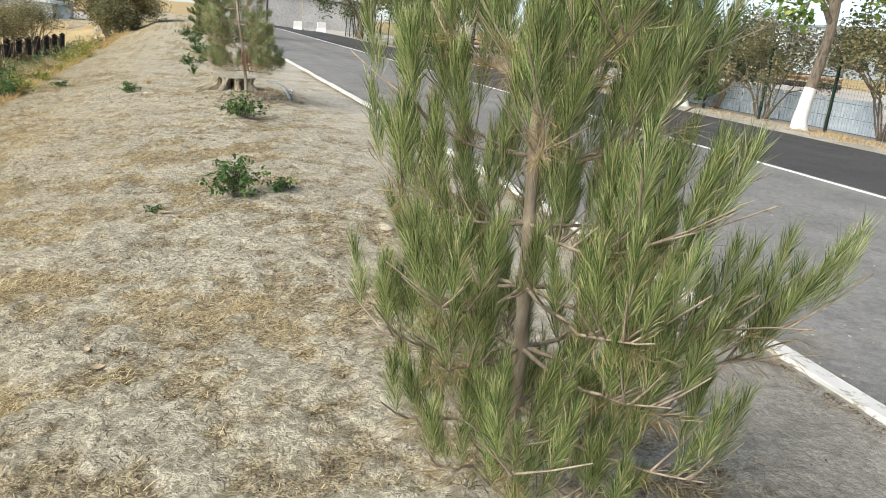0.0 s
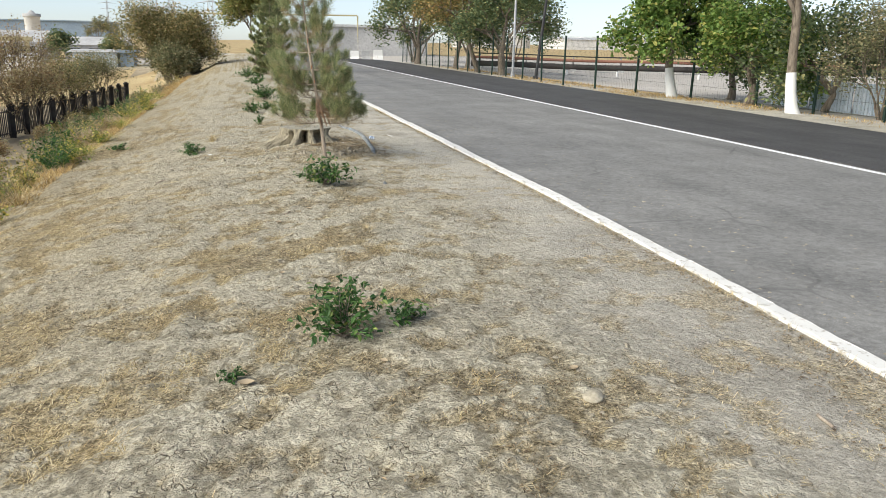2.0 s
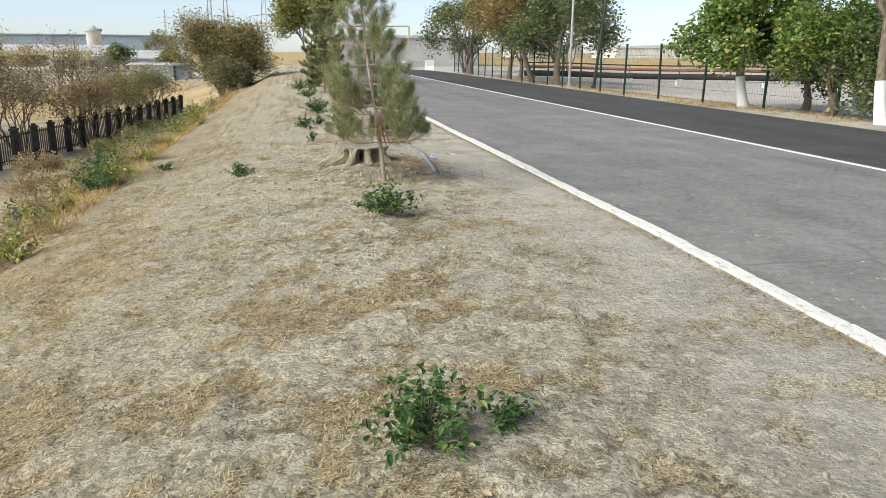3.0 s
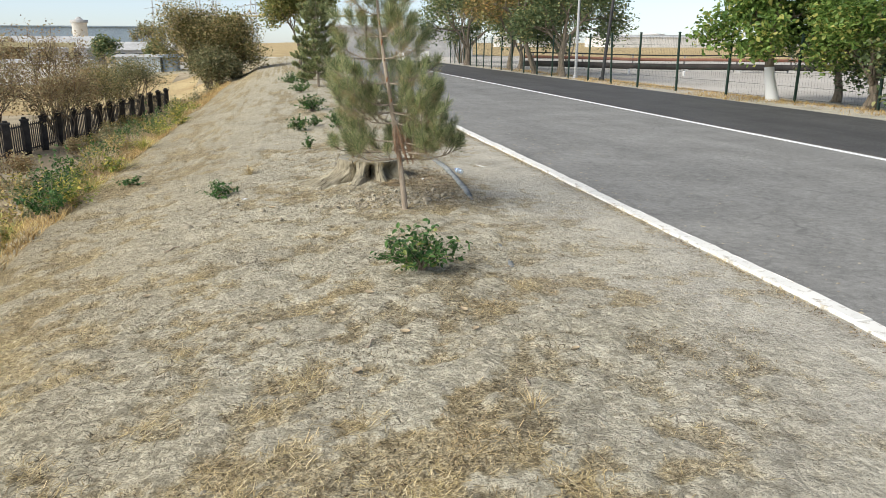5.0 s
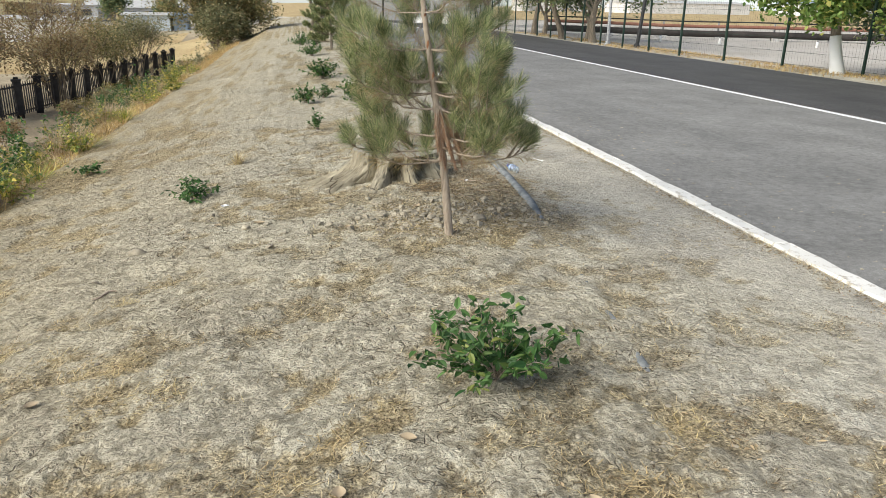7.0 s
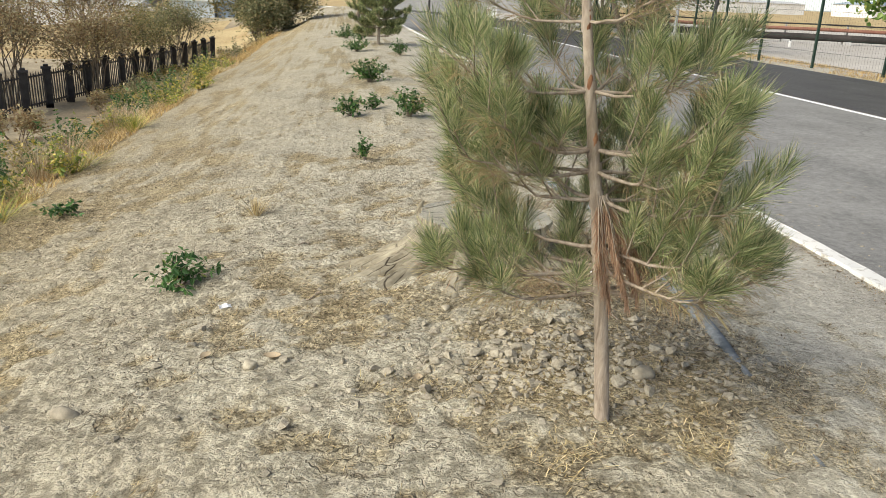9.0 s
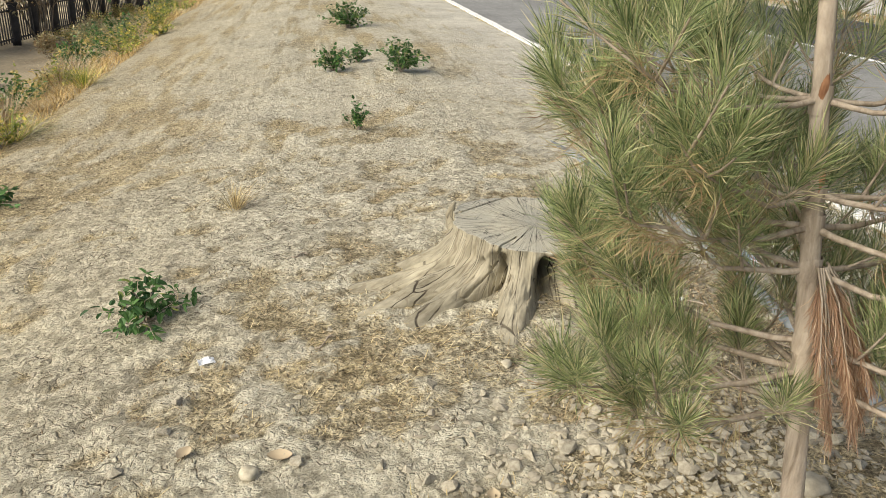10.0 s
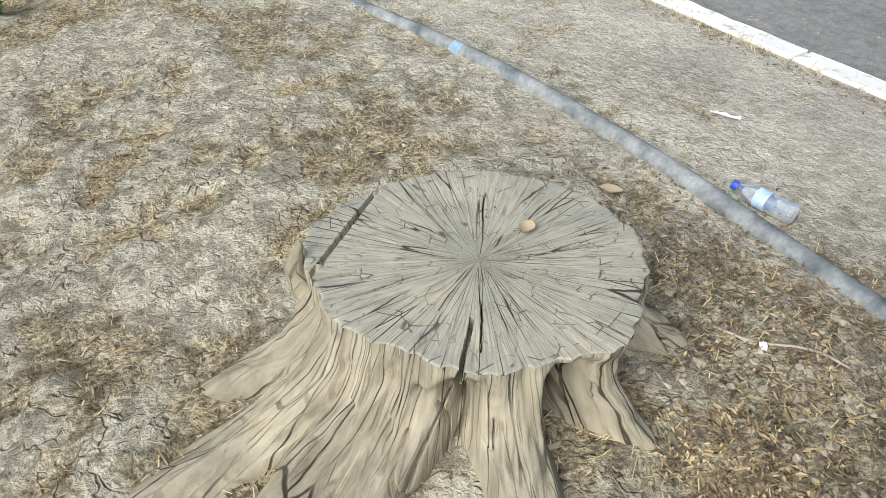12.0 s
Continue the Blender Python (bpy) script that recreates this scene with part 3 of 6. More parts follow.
def grid_lines(lo, hi, step, reach, grow=1.18):
    mid = list(np.arange(lo, hi + step / 2, step))
    up, d = [], step
    while not up or up[-1] < reach:
        d *= grow
        up.append((up[-1] if up else mid[-1]) + d)
    down, d = [], step
    while not down or down[-1] > -reach:
        d *= grow
        down.append((down[-1] if down else mid[0]) - d)
    return np.array(down[::-1] + mid + up)


gx = grid_lines(-2.7, 3.0, 0.028, 3500.0, 1.24)
gx = np.unique(np.round(np.concatenate([gx, [3.03, 3.06, 3.09, 3.12, 13.2, 13.36, 14, 14.5, 15, 15.5, 16, 17]]), 4))
gy = grid_lines(0.9, 15.9, 0.029, 3500.0, 1.1)
GX, GY = np.meshgrid(gx, gy)
GZ = ground_z(GX, GY)
nx, ny = len(gx), len(gy)
ii, jj = np.meshgrid(np.arange(ny - 1), np.arange(nx - 1), indexing="ij")
quads = np.stack([ii * nx + jj, ii * nx + jj + 1, (ii + 1) * nx + jj + 1, (ii + 1) * nx + jj], -1).reshape(-1, 4)
cx = GX[:-1, :-1] + np.diff(GX, axis=1)[:-1] / 2
cy = GY[:-1, :-1] + np.diff(GY, axis=0)[:, :-1] / 2
cu = across(cx, cy) + 0.8 * fbm(cx, cy, 0.6, 3, 11)
zone = np.where(cu < -3.1, 2, 0)
zone = np.where(cu > 15.2, np.where((cu < 62), 3, 1), zone)
zone = np.where((cy > 60) & (cu < -5), 1, zone)


def surf_z(x, y):
    """Height of the ground sheet itself at places on it."""
    x, y = np.atleast_1d(np.asarray(x, float)), np.atleast_1d(np.asarray(y, float))
    j = np.clip(np.searchsorted(gx, x) - 1, 0, nx - 2)
    i = np.clip(np.searchsorted(gy, y) - 1, 0, ny - 2)
    a, b = (x - gx[j]) / (gx[j + 1] - gx[j]), (y - gy[i]) / (gy[i + 1] - gy[i])
    return (GZ[i, j] * (1 - a) + GZ[i, j + 1] * a) * (1 - b) + (GZ[i + 1, j] * (1 - a) + GZ[i + 1, j + 1] * a) * b


ground = put("ground", fast_mesh("ground", np.stack([GX, GY, GZ], -1).reshape(-1, 3), [quads], [DIRT, DRY_FIELD, LOW_SOIL, PALE_YARD], True, zone.ravel()))
ground.data.attributes.new("crust", "FLOAT", "POINT").data.foreach_set("value", crust(GX, GY).astype(np.float32).ravel())
tagged(ground, "pale dusty soil of a roadside berm with dry litter", "ground", kind="structure")


def along_road(u, s):
    """The place at u across and s along the road."""
    if s <= BEND_Y:
        return u + float(sway(s)), s
    a = (s - BEND_Y) / BEND_R
    return (u + BEND_R) * math.cos(a) - BEND_R, BEND_Y + (u + BEND_R) * math.sin(a)


ROAD_END = 96.0


def road_z(u):
    return -0.02 - 0.008 * (u - 3.1)


def strip(name, u0, u1, lift, depth, mat, s0=-60.0, s1=ROAD_END, step=1.0, jitter=0.0):
    """A long slab that follows the road."""
    ss = [s0 + step * i for i in range(int((s1 - s0) / step) + 1)]
    us = np.linspace(u0, u1, max(2, int((u1 - u0) / 1.2) + 1))
    v, q = [], []
    m = len(us)
    for i, s in enumerate(ss):
        for j, u in enumerate(us):
            uu = u + (jitter * math.sin(s * 7.1 + j) * random.random() if jitter and j in (0, m - 1) else 0)
            x, y = along_road(uu, s)
            v.append((x, y, road_z(u) + lift))
    n = len(v)
    v += [(x, y, z - depth) for x, y, z in v]
    for i in range(len(ss) - 1):
        for j in range(m - 1):
            a = i * m + j
            q.append((a, a + 1, a + m + 1, a + m))
        a, b = i * m, i * m + m - 1
        q.append((a, a + m, n + a + m, n + a))
        q.append((b + m, b, n + b, n + b + m))
    return put(name, fast_mesh(name, v, [q], mat))


tagged(strip("road_near_lane", 3.12, 8.78, 0.0, 0.3, ASPHALT_OLD), "worn light grey asphalt lane of a road", "road", kind="structure")
tagged(strip("road_far_lane", 8.78, 13.3, 0.012, 0.3, ASPHALT_NEW), "newer dark asphalt lane of the road", "road", kind="structure")
tagged(strip("road_line", 8.58, 8.70, 0.005, 0.004, LINE_PAINT, step=0.5, jitter=0.008), "worn white painted centre line on the asphalt", "road marking", kind="structure")

# ---------------------------------------------------------------- kerb stones
kerb = thing("kerb", "whitewashed concrete kerb flush with the dusty berm", "kerb", kind="structure")


def kerb_mesh(seed):
    r = random.Random(seed)
    bm = box_mesh(-0.064, 0.064, -0.496, 0.496, -0.25, 0.0, 0.012)
    bmesh.ops.subdivide_edges(bm, edges=[e for e in bm.edges if abs(e.verts[0].co.y - e.verts[1].co.y) > 0.5], cuts=5)
    for v in bm.verts:
        v.co += Vector((r.uniform(-1, 1) * 0.006, 0, r.uniform(-1, 1) * 0.005))
    me = bpy.data.meshes.new("kerb_stone")
    bm.to_mesh(me)
    bm.free()
    me.materials.append(KERB_PAINT)
    return me


KERB_STONES = [kerb_mesh(i) for i in range(5)]
for i in range(-20, 96):
    x, y = along_road(3.075, i + 0.5)
    a = max(0.0, (i + 0.5 - BEND_Y) / BEND_R) - float(sway(i + 1.0) - sway(i))
    put("kerb_stone", KERB_STONES[i * 7 % 5], kerb, (x + random.uniform(-0.006, 0.006), y, 0.095 + random.uniform(-0.006, 0.004)), (0, 0, math.degrees(a) + random.uniform(-0.25, 0.25)))

# ---------------------------------------------------------------- stump
STUMP_AT = (0.865, 14.345, 0.0)
STUMP_Z = 0.312
RIM = [(-180, 0.37), (-160, 0.335), (-148, 0.325), (-131, 0.345), (-117, 0.345), (-99, 0.33), (-88, 0.355), (-75, 0.385), (-51, 0.36), (-30, 0.385), (-15, 0.4), (6, 0.4), (30, 0.39), (54, 0.39), (78, 0.38), (100, 0.375), (121, 0.4), (140, 0.405), (160, 0.37), (180, 0.37)]
# roots: direction, how far they reach from the middle, half width in degrees
ROOTS = [(179, 1.02, 9), (-164, 0.98, 7), (-149, 0.92, 8), (-113, 0.86, 9), (-78, 0.62, 8), (-37, 0.6, 11), (160, 0.74, 9), (20, 0.5, 16), (70, 0.62, 15), (115, 0.5, 14)]


def rim(deg):
    d = (deg + 180) % 360 - 180
    return np.interp(d, [a for a, _ in RIM], [r for _, r in RIM]) + 0.0035 * np.sin(np.radians(d) * 17) + 0.003 * np.sin(np.radians(d) * 31 + 2) + 0.0015 * np.sin(np.radians(d) * 57 + 1)


def make_stump():
    stump = thing("tree_stump", "sawn grey tree stump with cracked face and spreading roots", "tree stump", STUMP_AT)
    na, nr = 1100, 96
    deg = np.linspace(-180, 180, na, endpoint=False)
    th = np.radians(deg)
    r0 = rim(deg)
    # sawn face: radial checks that widen outwards, short cross checks
    fr = np.linspace(0.0, 1.0, nr) ** 0.8
    R = fr[:, None] * r0[None]
    T = np.broadcast_to(th[None], R.shape)
    X, Y = R * np.cos(T), R * np.sin(T)
    Z = 0.006 * fbm(X, Y, 7.0, 3, 21) + 0.001 * fbm(X, Y, 60.0, 2, 22)
    crack = np.zeros_like(R)
    r = np.random.default_rng(3)
    n_cracks = 13
    for k in range(n_cracks):
        a = -np.pi + 2 * np.pi * (k + r.uniform(-0.4, 0.4)) / n_cracks
        major = k % 2 == 0
        start = r.uniform(0.0, 0.15) if major else r.uniform(0.1, 0.6)
        end = r.uniform(0.5, 0.95) if major else min(1.05, start + r.uniform(0.15, 0.5))
        jag = 0.02 * np.sign(np.sin(R * r.uniform(28, 55) + r.uniform(0, 6))) * r.uniform(0.3, 1.0) + 0.1 * np.sin(R * 14 + k)
        off = (T - a + np.pi) % (2 * np.pi) - np.pi
        d = np.abs(off + jag * 0.35) * np.maximum(R, 0.02)
        w = (0.0014 if major else 0.0011) * np.clip(R / 0.26, 0.3, 1.0) * (0.6 + 0.8 * np.sin(np.clip((fr[:, None] - start) / (end - start), 0, 1) * np.pi))
        on = (fr[:, None] > start) & (fr[:, None] < end)
        crack = np.maximum(crack, on * np.clip(1.6 - d / w, 0, 1) * (0.03 if major else 0.014))
    # two saw kerfs near one edge
    for (x0, y0, x1, y1, w) in ((-0.05, 0.37, -0.36, 0.14, 0.0038), (-0.35, 0.135, -0.25, 0.11, 0.0035)):
        dx, dy = x1 - x0, y1 - y0
        ln = math.hypot(dx, dy)
        s = ((X - x0) * dx + (Y - y0) * dy) / ln
        d = np.abs((X - x0) * dy - (Y - y0) * dx) / ln
        crack = np.maximum(crack, ((s > 0) & (s < ln)) * np.clip(1.8 - d / w, 0, 1) * 0.02)
    # one long split that runs over the front edge
    split = np.radians(-131)
    off = np.abs((T - split + np.pi) % (2 * np.pi) - np.pi + 0.012 * np.sin(R * 25)) * R
    crack = np.maximum(crack, (fr[:, None] > 0.55) * np.clip(1.7 - off / 0.0032, 0, 1) * 0.035)
    Z = Z - crack
    Z -= (0.001 + 0.006 * np.abs(fbm(deg * 0.12, deg * 0.0, 1.0, 3, 27))[None]) * smooth_step(0.985, 1.0, fr)[:, None]
    v = np.stack([X, Y, Z + STUMP_Z], -1).reshape(-1, 3)
    i, j = np.meshgrid(np.arange(nr - 1), np.arange(na), indexing="ij")
    k = (j + 1) % na
    q = np.stack([i * na + j, (i + 1) * na + j, (i + 1) * na + k, i * na + k], -1).reshape(-1, 4)
    top = put("sawn_face", fast_mesh("sawn_face", v, [q], STUMP_TOP, False), stump)
    tagged(top, "grey sawn wood face with radial cracks")
    # flanks with root flares
    ns = 70
    s = np.linspace(0, 1, ns)
    reach = np.full(na, 0.0)
    for a, far, half in ROOTS:
        o = (deg - a + 180) % 360 - 180
        reach = np.maximum(reach, (far - 0.42) * np.exp(-((o / half) ** 2)))
    Rb = np.maximum(0.37, r0 - 0.01) + reach * 1.08
    rootness = np.clip(reach / 0.3, 0, 1)
    S = s[:, None]
    D0, S0 = deg[None] + 0 * S, S + 0 * deg[None]
    ridge = 0.06 * fbm(D0 * 0.05 + 1.5 * S0, S0 * 3.0, 1.0, 2, 31) + 0.016 * fbm(D0 * 0.12 + 2 * S0, S0 * 5.0, 1.0, 3, 35) + 0.003 * fbm(D0 * 0.45 + 4 * S0, S0 * 2.0, 1.0, 2, 33)
    notch = 2.1 * np.exp(-(((deg + 96) / 9) ** 2)) + 0.6 * np.exp(-(((deg + 129) / 5) ** 2)) + 1.2 * np.exp(-(((deg + 57) / 11) ** 2))
    hollow = -(0.035 + 0.11 * notch[None]) * (1 - rootness[None]) * np.sin(np.clip(S * 1.15, 0, 1) * np.pi)
    Rs = r0[None] + (Rb - r0)[None] * S ** (1.1 + 0.55 * rootness[None]) + (ridge + hollow) * smooth_step(0.0, 0.12, S)
    gz = ground_z(STUMP_AT[0] + Rb * np.cos(th), STUMP_AT[1] + Rb * np.sin(th), False) - 0.035 + 0.025 * rootness
    drop = S ** (0.95 - 0.25 * rootness[None])
    Zs = (STUMP_Z - 0.012) * (1 - drop) + gz[None] * drop
    Zs = Zs + rootness[None] * 0.07 * fbm(D0 * 0.16, S0 * 3.2, 1.0, 3, 37) * np.sin(S * np.pi)
    Zs = Zs + (Z[-1][None] + STUMP_Z - Zs[:1]) * (1 - S) ** 6
    off = np.abs((deg[None] + 131 + 180) % 360 - 180 + 2.0 * np.sin(S * 9)) * 0.0066
    Rs = Rs - np.clip(1.7 - off / 0.006, 0, 1) * 0.03 * (S < 0.75)
    rc = np.random.default_rng(9)
    for a0 in rc.uniform(-190, -20, 20):  # long checks that follow the grain
        s0, s1 = rc.uniform(0.02, 0.35), rc.uniform(0.45, 0.95)
        o = np.abs((deg[None] - a0 - 5 * np.sin(S * rc.uniform(2, 5) + a0) + 180) % 360 - 180) * 0.0075
        Rs = Rs - ((S > s0) & (S < s1)) * np.clip(1.7 - o / rc.uniform(0.0018, 0.0036), 0, 1) * 0.028
    for a0, s0 in ((-152, 0.35), (-165, 0.3), (-121, 0.5), (-146, 0.15)):  # old insect holes
        d2 = (((deg[None] - a0) / 2.2) ** 2 + ((S - s0) / 0.03) ** 2)
        Rs = Rs - 0.03 * np.exp(-d2)
    v = np.stack([Rs * np.cos(th)[None], Rs * np.sin(th)[None], Zs], -1).reshape(-1, 3)
    i, j = np.meshgrid(np.arange(ns - 1), np.arange(na), indexing="ij")
    k = (j + 1) % na
    q = np.stack([i * na + j, (i + 1) * na + j, (i + 1) * na + k, i * na + k], -1).reshape(-1, 4)
    flank = put("root_flare", fast_mesh("root_flare", v, [q], STUMP_SIDE, True), stump)
    tagged(flank, "pale weathered fibrous wood of the root flares")
    # torn knob at the rim
    p = Pile()
    a = math.radians(146)
    b = np.array([0.395 * math.cos(a), 0.395 * math.sin(a), STUMP_Z - 0.09])
    p.tube([b, b + (-0.02, 0.01, 0.06), b + (-0.015, 0.0, 0.1), b + (-0.002, 0.004, 0.125)], [0.04, 0.026, 0.015, 0.004], 9)
    p.tube([b + (0.03, -0.05, -0.02), b + (0.01, -0.055, 0.05), b + (0.015, -0.05, 0.095)], [0.04, 0.022, 0.006], 8)
    put("torn_knob", p.mesh("torn_knob", STUMP_SIDE, True), stump)
    # roots that come up again further out
    for n, (x0, y0, x1, y1, rad) in enumerate(((0.36, 0.5, 0.47, 1.25, 0.035), (0.12, -0.55, 0.55, -0.62, 0.03))):
        pts = [(x0 + (x1 - x0) * t + 0.03 * math.sin(t * 5 + n), y0 + (y1 - y0) * t, 0) for t in np.linspace(0, 1, 14)]
        pts = [(x, y, float(ground_z(STUMP_AT[0] + x, STUMP_AT[1] + y, False)) - 0.022 - 0.02 * abs(2 * t - 1) ** 3) for (x, y, _), t in zip(pts, np.linspace(0, 1, 14))]
        q = Pile()
        q.tube(pts, [rad * (1 - 0.5 * t) * (1 + 0.12 * math.sin(9 * t)) for t in np.linspace(0, 1, 14)], 10)
        put("surface_root", q.mesh("surface_root", STUMP_SIDE, True), stump)
    return stump


make_stump()

# ---------------------------------------------------------------- half-buried pipe
PIPE_LINE = [(9.9, 1.385), (10.33, 1.42), (11.03, 1.5), (12.0, 1.62), (13.01, 1.735), (13.84, 1.79), (14.38, 1.83), (14.9, 1.845), (15.32, 1.83), (16.0, 1.77), (16.5, 1.7), (17.2, 1.58)]


def make_pipe():
    ys = np.arange(9.95, 17.1, 0.06)
    xs = np.interp(ys, [p[0] for p in PIPE_LINE], [p[1] for p in PIPE_LINE])
    xs = np.convolve(np.pad(xs, 6, mode="edge"), np.ones(13) / 13, mode="valid")
    lift = np.interp(ys, [9.9, 10.3, 10.6, 10.9, 12.7, 13.2, 15.2, 16.2, 16.5, 17.2], [-0.06, -0.044, -0.034, -0.046, -0.044, -0.004, 0.004, -0.008, -0.026, -0.06])
    zs = surf_z(xs, ys) + lift
    zs = np.convolve(np.pad(zs, 4, mode="edge"), np.ones(9) / 9, mode="valid")
    root = thing("water_pipe", "grey steel pipe with flaking blue paint half buried in dust", "pipe")
    p = Pile()
    p.tube(np.stack([xs, ys, zs], -1), np.full(len(xs), 0.036), 16)
    put("pipe_run", p.mesh("pipe_run", PIPE_STEEL, True), root)
    for y0, y1 in ((15.74, 15.77),):
        k = (ys >= y0 - 0.05) & (ys <= y1 + 0.05)
        q = Pile()
        q.tube(np.stack([xs[k], ys[k], zs[k]], -1), np.full(k.sum(), 0.0368), 16)
        tagged(put("paint_patch", q.mesh("paint_patch", PIPE_BLUE, True), root), "flaking light blue paint")


make_pipe()

# ---------------------------------------------------------------- pines


def needles(base, axis, n, length, spread, width, lift, r, droop=0.2):
    """n thin bent needles along a shoot from base along axis."""
    axis = np.asarray(axis, float)
    t = r.uniform(0, 1, n) ** 0.9
    along = np.linalg.norm(axis)
    d = axis / along
    ref = np.array([0.3, 0.2, 1.0]) if abs(d[2]) < 0.9 else np.array([1.0, 0.2, 0.1])
    a = np.cross(d, ref)
    a /= np.linalg.norm(a)
    b = np.cross(d, a)
    ph = r.uniform(0, 2 * np.pi, n)
    al = np.radians(spread) * (1.25 - 0.75 * t) * r.uniform(0.55, 1.3, n)
    w = d * np.cos(al)[:, None] + (a * np.cos(ph)[:, None] + b * np.sin(ph)[:, None]) * np.sin(al)[:, None]
    w[:, 2] += lift
    w /= np.linalg.norm(w, axis=1, keepdims=True)
    p0 = np.asarray(base, float) + axis * t[:, None]
    ln = length * r.uniform(0.65, 1.15, n)
    bend = r.normal(0, droop, (n, 3))
    p1 = p0 + w * (ln * 0.55)[:, None]
    w2 = w + bend
    p2 = p1 + w2 / np.linalg.norm(w2, axis=1, keepdims=True) * (ln * 0.45)[:, None]
    s = np.cross(w, r.normal(0, 1, (n, 3)))
    s /= np.linalg.norm(s, axis=1, keepdims=True) + 1e-9
    h = width / 2
    v = np.stack([p0, p1 + s * h, p2, p1 - s * h], 1).reshape(-1, 3)
    o = np.arange(n)[:, None] * 4
    return v, o + np.array([[0, 1, 2, 3]])


def pine(name, label, at, height, whorls, reach, needle, mat, seed, tuft=240, length=0.11, spread=32, lift=0.25, width=0.0022, trunk_r=0.032, lean=(0, 0), dead=False, shoots=6, gone=(), low=0.15, many=5, brush=1.0, up=0.0, pull=0.0, old=0):
    """A young pine. whorls: heights as shares of the height; reach: branch length by that share."""
    r = np.random.default_rng(seed)
    tree = thing(name, label, "pine tree", at)
    hs = np.linspace(0, 1, 16)
    tr = np.stack([lean[0] * hs + 0.014 * np.sin(hs * 7), lean[1] * hs + 0.014 * np.sin(hs * 6), hs * height - 0.06], -1)
    p = Pile()
    rad = trunk_r * (1 - 0.85 * hs) + 0.004
    p.tube(tr, rad, 12)
    for wv in whorls:  # knots
        c = np.array([np.interp(wv, hs, tr[:, k]) for k in range(3)])
        rr = float(np.interp(wv, hs, rad))
        p.tube([c - (0, 0, 0.03), c, c + (0, 0, 0.03)], [rr * 1.01, rr * 1.22, rr * 1.01], 12)
    tagged(put("trunk", p.mesh("trunk", BARK_PINE, True), tree), "straight grey-brown trunk with branch knots")
    turn = 0.0
    for wi, wv in enumerate(whorls):
        c = np.array([np.interp(wv, hs, tr[:, k]) for k in range(3)])
        nb = int(r.integers(many - 1, many + 2))
        turn += 0.7
        for k in range(nb):
            ph = turn + 2 * np.pi * (k + r.uniform(-0.25, 0.25)) / nb
            if any(abs((ph - g + np.pi) % (2 * np.pi) - np.pi) < w and lo < wv < hi for g, w, lo, hi in gone):
                continue
            ln = reach(wv) * r.uniform(0.75, 1.12) * (1 + pull * math.cos(ph + 0.5) * (1.0 if math.cos(ph + 0.5) > 0 else 0.42) * (1 - wv))
            out = np.array([math.cos(ph), math.sin(ph), 0.0])
            rise = low + 0.75 * wv + r.uniform(-0.12, 0.12)
            ts = np.linspace(0, 1, 9)
            line = c + out * (ln * ts)[:, None] + np.array([0, 0, 1.0]) * (ln * (rise * ts**1.6 * 0.9 - 0.06 * np.sin(ts * np.pi)))[:, None]
            line += r.normal(0, 0.008, line.shape) * ts[:, None]
            wood, green = Pile(), Pile()
            br = max(0.004, float(np.interp(wv, hs, rad)) * 0.38)
            wood.tube(line, br * (1 - 0.75 * ts), 6)
            ends = [(line[-1] - (line[-1] - line[-2]) * 0.9, (line[-1] - line[-3]))]
            ns = max(2, int(shoots * min(1.4, max(0.5, ln / 0.5))))
            for q in range(ns):
                t = r.uniform(0.2, 0.98)
                b0 = np.array([np.interp(t, ts, line[:, m]) for m in range(3)])
                side = np.array([-out[1], out[0], 0]) * (1 if q % 2 else -1)
                sd = out * r.uniform(0.4, 0.8) + side * r.uniform(0.3, 0.9) + np.array([0, 0, r.uniform(0.25, 1.0)])
                sd /= np.linalg.norm(sd)
                sl = r.uniform(0.06, 0.2) * min(1.0, ln / 0.45) + 0.04
                wood.tube([b0, b0 + sd * sl * 0.5 + (0, 0, 0.01), b0 + sd * sl + (0, 0, 0.03)], [br * 0.5, br * 0.35, 0.002], 5)
                ends.append((b0 + sd * sl * 0.45, sd * sl * 0.6 + np.array([0, 0, 0.03])))
            for e, d in ends:
                d = np.asarray(d) / (np.linalg.norm(d) + 1e-9) * r.uniform(0.05, 0.1) * (length / 0.11) * brush
                d = d * (1 - 0.4 * up) + np.array([0, 0, up * 0.09 * brush])
                d = d + np.array([0, 0, lift * 0.08])
                green.add(*needles(e, d, int(tuft * r.uniform(0.7, 1.2)), length, spread, width, lift, r))
            b = put("branch", wood.mesh("branch", BARK_PINE, True), tree)
            put("needles", green.mesh("needles", mat), b)
            if old:
                buff = Pile()
                for t in (0.3, 0.5, 0.68, 0.82):
                    b0 = np.array([np.interp(t, ts, line[:, m]) for m in range(3)])
                    buff.add(*needles(b0, (line[-1] - line[0]) * 0.2, old, length * 0.9, 62, width, -0.25, r))
                tagged(put("old_needles", buff.mesh("old_needles", NEEDLE_OLD), b), "drooping buff-brown old needles")
    # leader
    lead = Pile()
    lead.add(*needles(tr[-1] - (0, 0, 0.22), (0.0, 0.0, 0.26), int(tuft * 1.4), length, spread, width, lift, r))
    put("leader_needles", lead.mesh("leader_needles", mat), tree)
